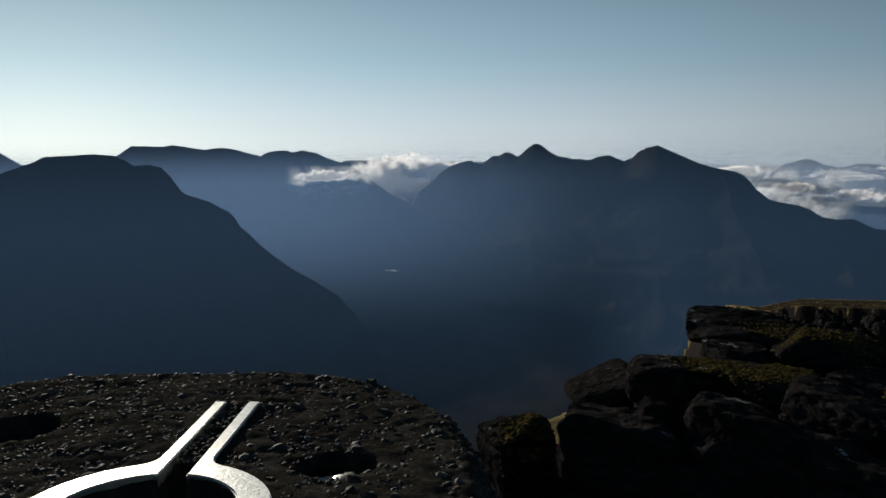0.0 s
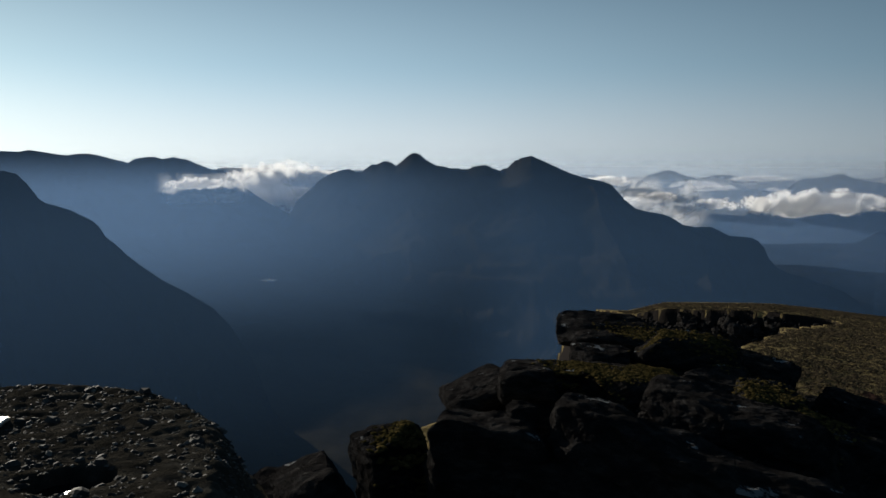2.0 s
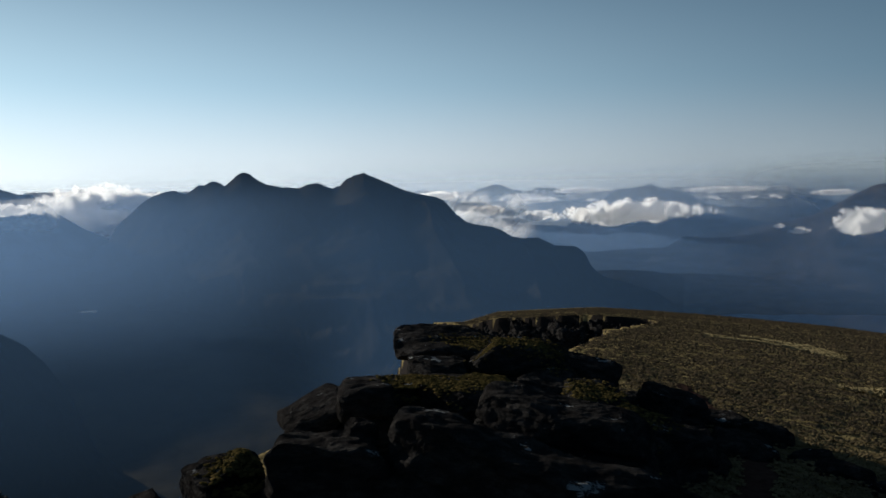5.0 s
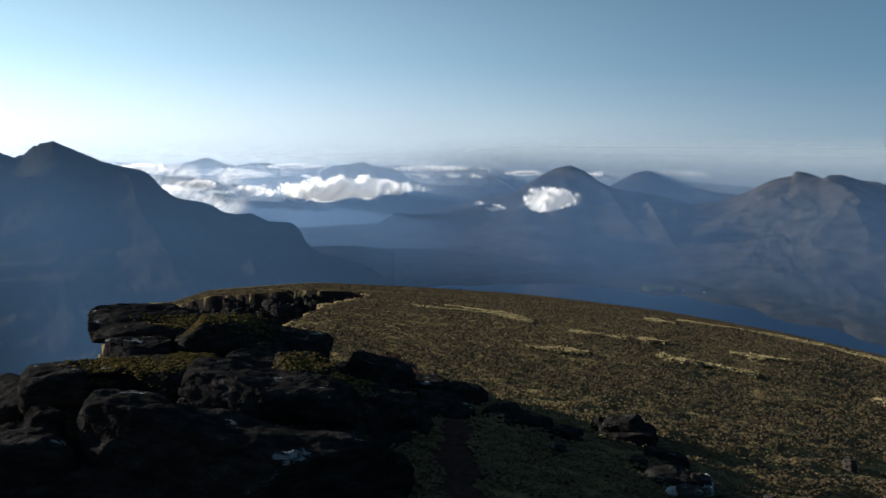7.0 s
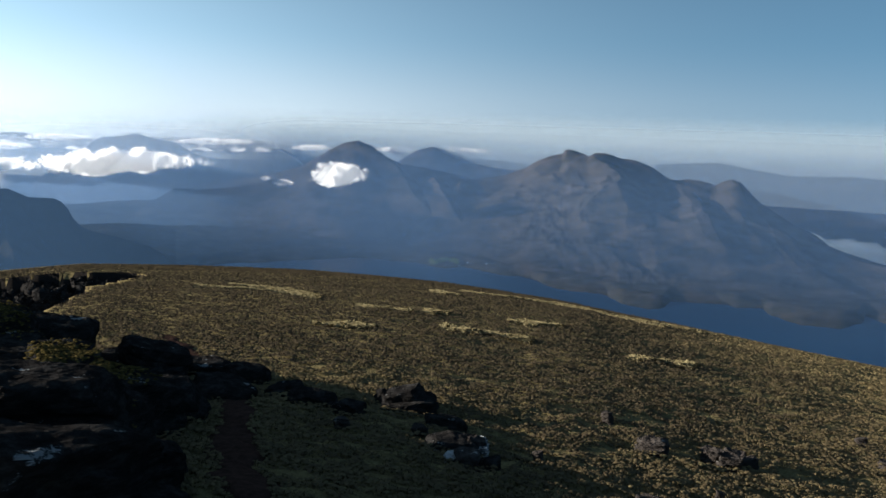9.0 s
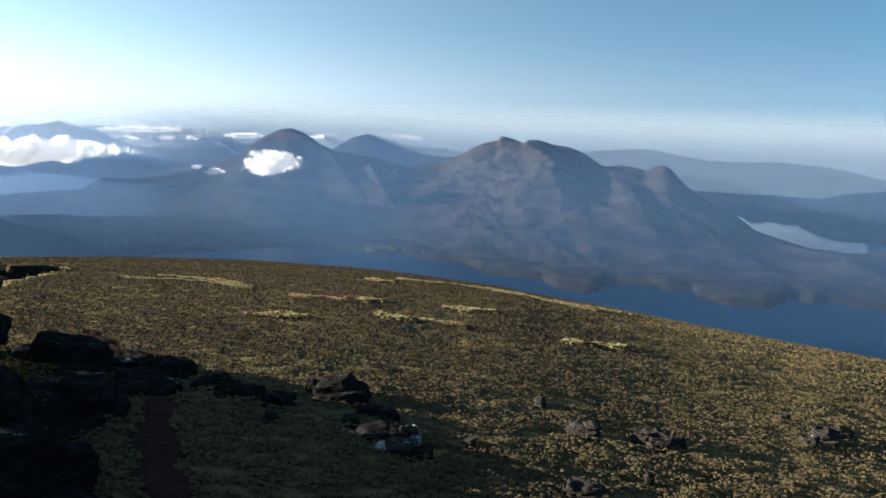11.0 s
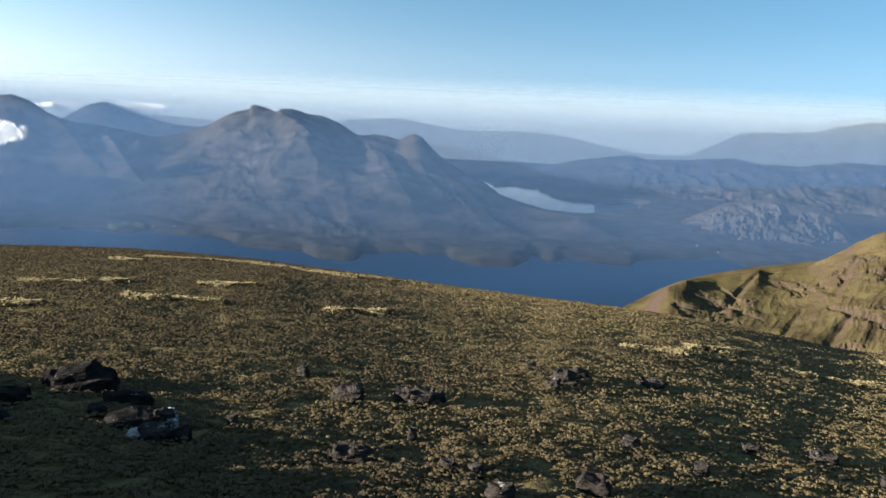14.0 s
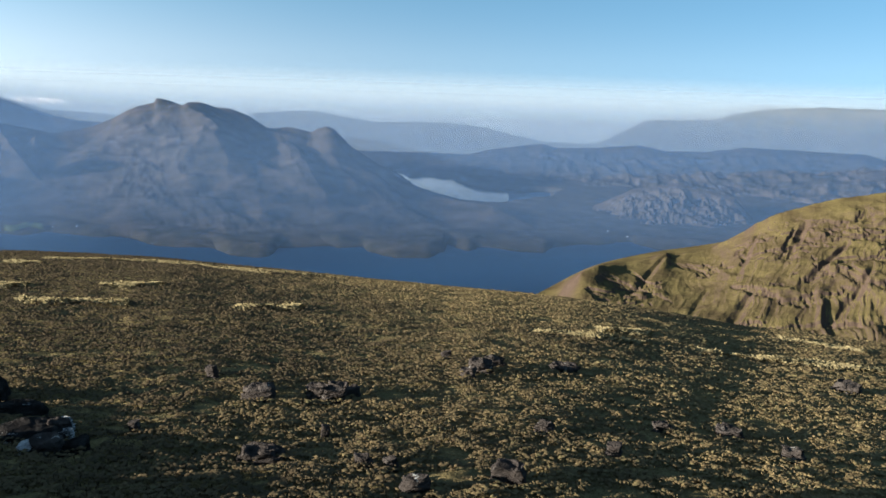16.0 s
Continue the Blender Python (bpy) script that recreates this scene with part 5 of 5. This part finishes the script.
def rock_top(x, y):
    """Height of the highest rock at a place, or nothing."""
    best = None
    for ob, inv in slabs:
        down = (inv.to_3x3() @ Vector((0, 0, -1))).normalized()
        hit, loc, nor, _ = ob.ray_cast(inv @ Vector((x, y, 0.0)), down)
        if hit and (ob.matrix_world.to_3x3() @ nor).z > 0.55:
            z = (ob.matrix_world @ loc).z
            best = z if best is None else max(best, z)
    return best


mx_, my_, mz_ = [], [], []
for a, r, z, rad in MOSSY:
    cx_, cy_ = polar(a, r)
    for q in rng.normal(0, rad * 0.55, (600, 2)):
        top = rock_top(cx_ + q[0], cy_ + q[1])
        if top is not None and top > z - 0.45:
            mx_.append(cx_ + q[0])
            my_.append(cy_ + q[1])
            mz_.append(top + 0.01)
mx_, my_, mz_ = (np.array(v) for v in (mx_, my_, mz_))
tagged(cushions("moss", mx_, my_, mz_, rng.uniform(0.012, 0.03, len(mx_)), M_MOSS, seed=9), "golden-green moss cushions between the summit slabs", "moss", kind="stuff")

# the trodden path
M_PATH, nt, b = material("red_gravel", 0.95, 0, 0.0)
nt.links.new(ramp(nt, noise_node(nt, 14, 7, 0.7), [(0.3, (0.03, 0.018, 0.014)), (0.7, (0.075, 0.042, 0.033))]), b.inputs["Base Color"])
bump(nt, b, noise_node(nt, 60, 5, 0.7), 0.8, 0.02)
tt = np.linspace(0, len(PATH) - 1, 320)
pax, pay = np.interp(tt, np.arange(len(PATH)), path_xy[:, 0]), np.interp(tt, np.arange(len(PATH)), path_xy[:, 1])
tg = np.stack([np.gradient(pax), np.gradient(pay)], -1)
tg /= np.linalg.norm(tg, axis=1)[:, None]
across = np.linspace(-1, 1, 13)[None, :]
half = ((0.24 + 0.16 * fbm(tt * 5.0, tt * 0, 4, 88)) * (0.05 + 0.95 * (1 - smooth(tt, len(PATH) - 3.5, len(PATH) - 1))))[:, None]
qx = pax[:, None] - tg[:, 1:2] * across * half
qy = pay[:, None] + tg[:, 0:1] * across * half
qz = ground_z(np.degrees(np.arctan2(qx, qy)), np.hypot(qx, qy)) + 0.035 * (1 - across ** 4) - 0.012 + 0.012 * fbm(qx * 6, qy * 6, 3, 90)
tagged(sheet("path", np.stack([qx, qy, qz], -1), M_PATH), "narrow trodden path of reddish gravel", "path", kind="structure")

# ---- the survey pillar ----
PX, PY, PZ = -0.194, 0.366, -0.143
RING = Vector((-0.146, 0.371, PZ))
uu = np.linspace(-1, 1, 240)
U, V = np.meshgrid(uu, uu)
HALF_W, HALF_D, TURN, ROUND = 0.218, 0.283, radians(15.5), 2.8
k = np.maximum(np.abs(U), np.abs(V)) / ((np.abs(U) ** ROUND + np.abs(V) ** ROUND) ** (1 / ROUND) + 1e-9)
hx, hy = U * k * HALF_W, V * k * HALF_D
edge = np.maximum(np.abs(U), np.abs(V))
pz = -0.05 * smooth(edge, 0.84, 1.0) ** 1.5 + 0.0013 * fbm(hx / 0.008, hy / 0.008, 3, 71) + 0.0018 * fbm(hx / 0.05, hy / 0.05, 2, 72)
wx, wy = PX + hx * math.cos(TURN) + hy * math.sin(TURN), PY - hx * math.sin(TURN) + hy * math.cos(TURN)
for qx, qy, rad, dep in ((RING.x, RING.y, 0.036, 0.09), (-0.057, 0.411, 0.0165, 0.03), (-0.232, 0.508, 0.02, 0.03)):
    pz = pz - dep * (1 - smooth(np.hypot(wx - qx, wy - qy), rad - 0.004, rad + 0.004))
# the groove along each arm of the fitting
for arm in (14.0, 134.0, 254.0):
    along_, side_ = way(arm, 0), way(arm + 90, 0)
    du = (wx - RING.x) * along_.x + (wy - RING.y) * along_.y
    dv = (wx - RING.x) * side_.x + (wy - RING.y) * side_.y
    pz = pz - 0.02 * (1 - smooth(np.abs(dv), 0.0045, 0.0075)) * smooth(du, 0.03, 0.035) * (1 - smooth(du, 0.148, 0.152))
top = sheet("pillar_top", np.stack([wx, wy, PZ + pz], -1), M_CONCRETE)
pillar = tagged(new("survey_pillar"), "weathered concrete survey pillar with metal top fitting", "pillar")
pillar.location = (PX, PY, -1.4)
bpy.context.view_layer.update()


def adopt(ob, parent, label=""):
    ob.parent = parent
    ob.matrix_parent_inverse = parent.matrix_world.inverted()
    return tagged(ob, label) if label else ob


adopt(top, pillar, "pebbly worn concrete top")
th = np.linspace(0, 2 * math.pi, 96, endpoint=False)
ct, st = np.cos(th), np.sin(th)
q = 1 / (np.abs(ct) ** ROUND + np.abs(st) ** ROUND) ** (1 / ROUND)
lev = np.linspace(0, 1, 40)[:, None]
sc = 1 + 0.2 * lev
wob = 0.004 * fbm(np.broadcast_to(th * 8, (40, 96)), lev * 30 + 0 * th, 4, 75)
ox, oy = (ct * q * HALF_W) * sc * (1 + wob), (st * q * HALF_D) * sc * (1 + wob)
sx, sy = PX + ox * math.cos(TURN) + oy * math.sin(TURN), PY - ox * math.sin(TURN) + oy * math.cos(TURN)
szz = PZ - 0.049 - (1.3 - 0.049) * lev + 0 * th
shaft = sheet("shaft", np.stack([sx, sy, szz], -1), M_CONCRETE, wrap=True)
adopt(shaft, pillar)


ARM = 14.0


def plate(name, a0, a1):
    """A third of the three-armed mounting plate: its arc of the ring and half of the arm at each end, with rounded inner corners."""
    r0, r1, slot, edge, fil, reach = 0.041, 0.056, 0.0068, 0.0140, 0.012, 0.152
    along = math.sqrt((r1 + fil) ** 2 - (edge + fil) ** 2)
    t_in = math.degrees(math.asin(slot / r0))
    t_out = math.degrees(math.atan2(edge + fil, along))
    pts = []

    def put(arm, u, side):
        d = way(arm, 0)
        q = Vector((d.y, -d.x, 0))
        pts.append(RING + d * u + q * side)

    put(a0, reach, slot)
    for i in range(25):
        put(a0 + t_in + (a1 - a0 - 2 * t_in) * i / 24, r0, 0)
    put(a1, reach, -slot)
    put(a1, reach, -edge)
    for i in range(7):
        q = math.radians(90 * i / 6) * (1 - (t_out / 90))
        put(a1, along - fil * math.sin(q), -(edge + fil - fil * math.cos(q)))
    for i in range(1, 24):
        put(a1 - t_out + (a0 - a1 + 2 * t_out) * i / 24, r1, 0)
    for i in range(6, -1, -1):
        q = math.radians(90 * i / 6) * (1 - (t_out / 90))
        put(a0, along - fil * math.sin(q), edge + fil - fil * math.cos(q))
    put(a0, reach, edge)
    bm = bmesh.new()
    low = [bm.verts.new((p.x, p.y, PZ - 0.004)) for p in pts]
    high = [bm.verts.new((p.x, p.y, PZ + 0.0025)) for p in pts]
    bm.faces.new(high)
    for i in range(len(pts)):
        j = (i + 1) % len(pts)
        bm.faces.new((low[i], low[j], high[j], high[i]))
    bmesh.ops.recalc_face_normals(bm, faces=bm.faces[:])
    rim_edges = [e for e in bm.edges if all(abs(v.co.z - PZ - 0.0025) < 1e-6 for v in e.verts)]
    bmesh.ops.bevel(bm, geom=rim_edges, offset=0.0007, segments=2, affect="EDGES")
    me = bpy.data.meshes.new(name)
    bm.to_mesh(me)
    bm.free()
    me.materials.append(M_METAL)
    return new(name, me)


for turn in (0, 120, 240):
    adopt(plate("plate_segment", ARM + turn, ARM + turn + 120), pillar, "worn bright metal plate with rounded inner corners")

M_PEBBLE, nt, b = material("pebble", 0.75, 0, 0.1)
g = nt.nodes.new("ShaderNodeNewGeometry")
nt.links.new(ramp(nt, g.outputs["Random Per Island"], [(0.0, (0.02, 0.018, 0.016)), (0.8, (0.05, 0.045, 0.04)), (1.0, (0.13, 0.12, 0.105))]), b.inputs["Base Color"])
# pebbles bared by the weather in the concrete
rng = np.random.default_rng(12)
n = 30000
lx, ly = rng.uniform(-HALF_W, HALF_W, n), rng.uniform(-HALF_D, HALF_D, n)
ax, ay = PX + lx * math.cos(TURN) + ly * math.sin(TURN), PY - lx * math.sin(TURN) + ly * math.cos(TURN)
ok = np.ones(n, bool)
for qx_, qy_, rad in ((RING.x, RING.y, 0.06), (-0.057, 0.411, 0.019), (-0.232, 0.508, 0.023)):
    ok &= np.hypot(ax - qx_, ay - qy_) > rad
ok &= (np.abs(lx / HALF_W) ** ROUND + np.abs(ly / HALF_D) ** ROUND) ** (1 / ROUND) < 0.97
ax, ay, lx, ly = ax[ok], ay[ok], lx[ok], ly[ok]
n = len(ax)
rim = (np.abs(lx / HALF_W) ** ROUND + np.abs(ly / HALF_D) ** ROUND) ** (1 / ROUND)
rad = np.exp(rng.normal(math.log(0.0012), 0.5, n))
octa = np.array([(1, 0, 0), (0.5, 0.87, 0), (-0.5, 0.87, 0), (-1, 0, 0), (-0.5, -0.87, 0), (0.5, -0.87, 0), (0.45, 0.1, 0.55), (-0.3, 0.4, 0.6), (-0.2, -0.45, 0.55)])
faces = np.array([(0, 1, 6), (1, 7, 6), (1, 2, 7), (2, 3, 7), (3, 8, 7), (3, 4, 8), (4, 5, 8), (5, 6, 8), (5, 0, 6), (6, 7, 8)])
an = rng.uniform(0, 6.28, n)
base = octa[None] * rad[:, None, None] * rng.uniform(0.7, 1.3, (n, 9, 1))
co = np.stack([ax[:, None] + base[..., 0] * np.cos(an)[:, None] - base[..., 1] * np.sin(an)[:, None] * 0.7,
               ay[:, None] + base[..., 0] * np.sin(an)[:, None] + base[..., 1] * np.cos(an)[:, None] * 0.7,
               (PZ - 0.0006 - 0.05 * smooth(rim, 0.84, 1.0) ** 1.5 + 0.0018 * fbm(lx / 0.05, ly / 0.05, 2, 72))[:, None] + base[..., 2] * 0.7], -1)
peb = raw("pebbles", co.reshape(-1, 3), (faces[None] + 9 * np.arange(n)[:, None, None]).reshape(-1, 3), M_PEBBLE, False)
tagged(adopt(peb, pillar, "bared grey pebbles in the concrete"), kind="stuff")


def dome(name, x, y, z, rad, mat):
    a = np.linspace(0, 2 * math.pi, 28, endpoint=False)
    prof = [(1.0, -0.6), (1.0, 0.0), (0.96, 0.18), (0.8, 0.34), (0.45, 0.46), (0.05, 0.5)]
    co = np.stack([np.stack([x + rad * p * np.cos(a), y + rad * p * np.sin(a), np.full_like(a, z + rad * h)], -1) for p, h in prof])
    return sheet(name, co, mat, wrap=True)


adopt(dome("bolt", -0.056, 0.402, PZ - 0.006, 0.006, M_METAL), pillar, "dull metal bolt head in a recess")
adopt(dome("bolt", -0.236, 0.500, PZ - 0.026, 0.011, M_METAL), pillar, "dull metal bolt head in a recess")

M_PUDDLE, nt, b = material("rain_water", 0.06, 0, 0.5)
b.inputs["Base Color"].default_value = (0.004, 0.006, 0.008, 1)
bump(nt, b, noise_node(nt, 90, 3), 0.05, 0.001)
pa_ = np.linspace(0, 2 * math.pi, 32, endpoint=False)
pool = np.stack([np.stack([-0.062 + q * np.cos(pa_), 0.413 + q * np.sin(pa_), np.full_like(pa_, PZ - 0.008)], -1) for q in (0.0125, 0.006, 0.0005)])
tagged(sheet("puddle", pool, M_PUDDLE, wrap=True), "shallow rain water lying in a recess of the pillar", "puddle")
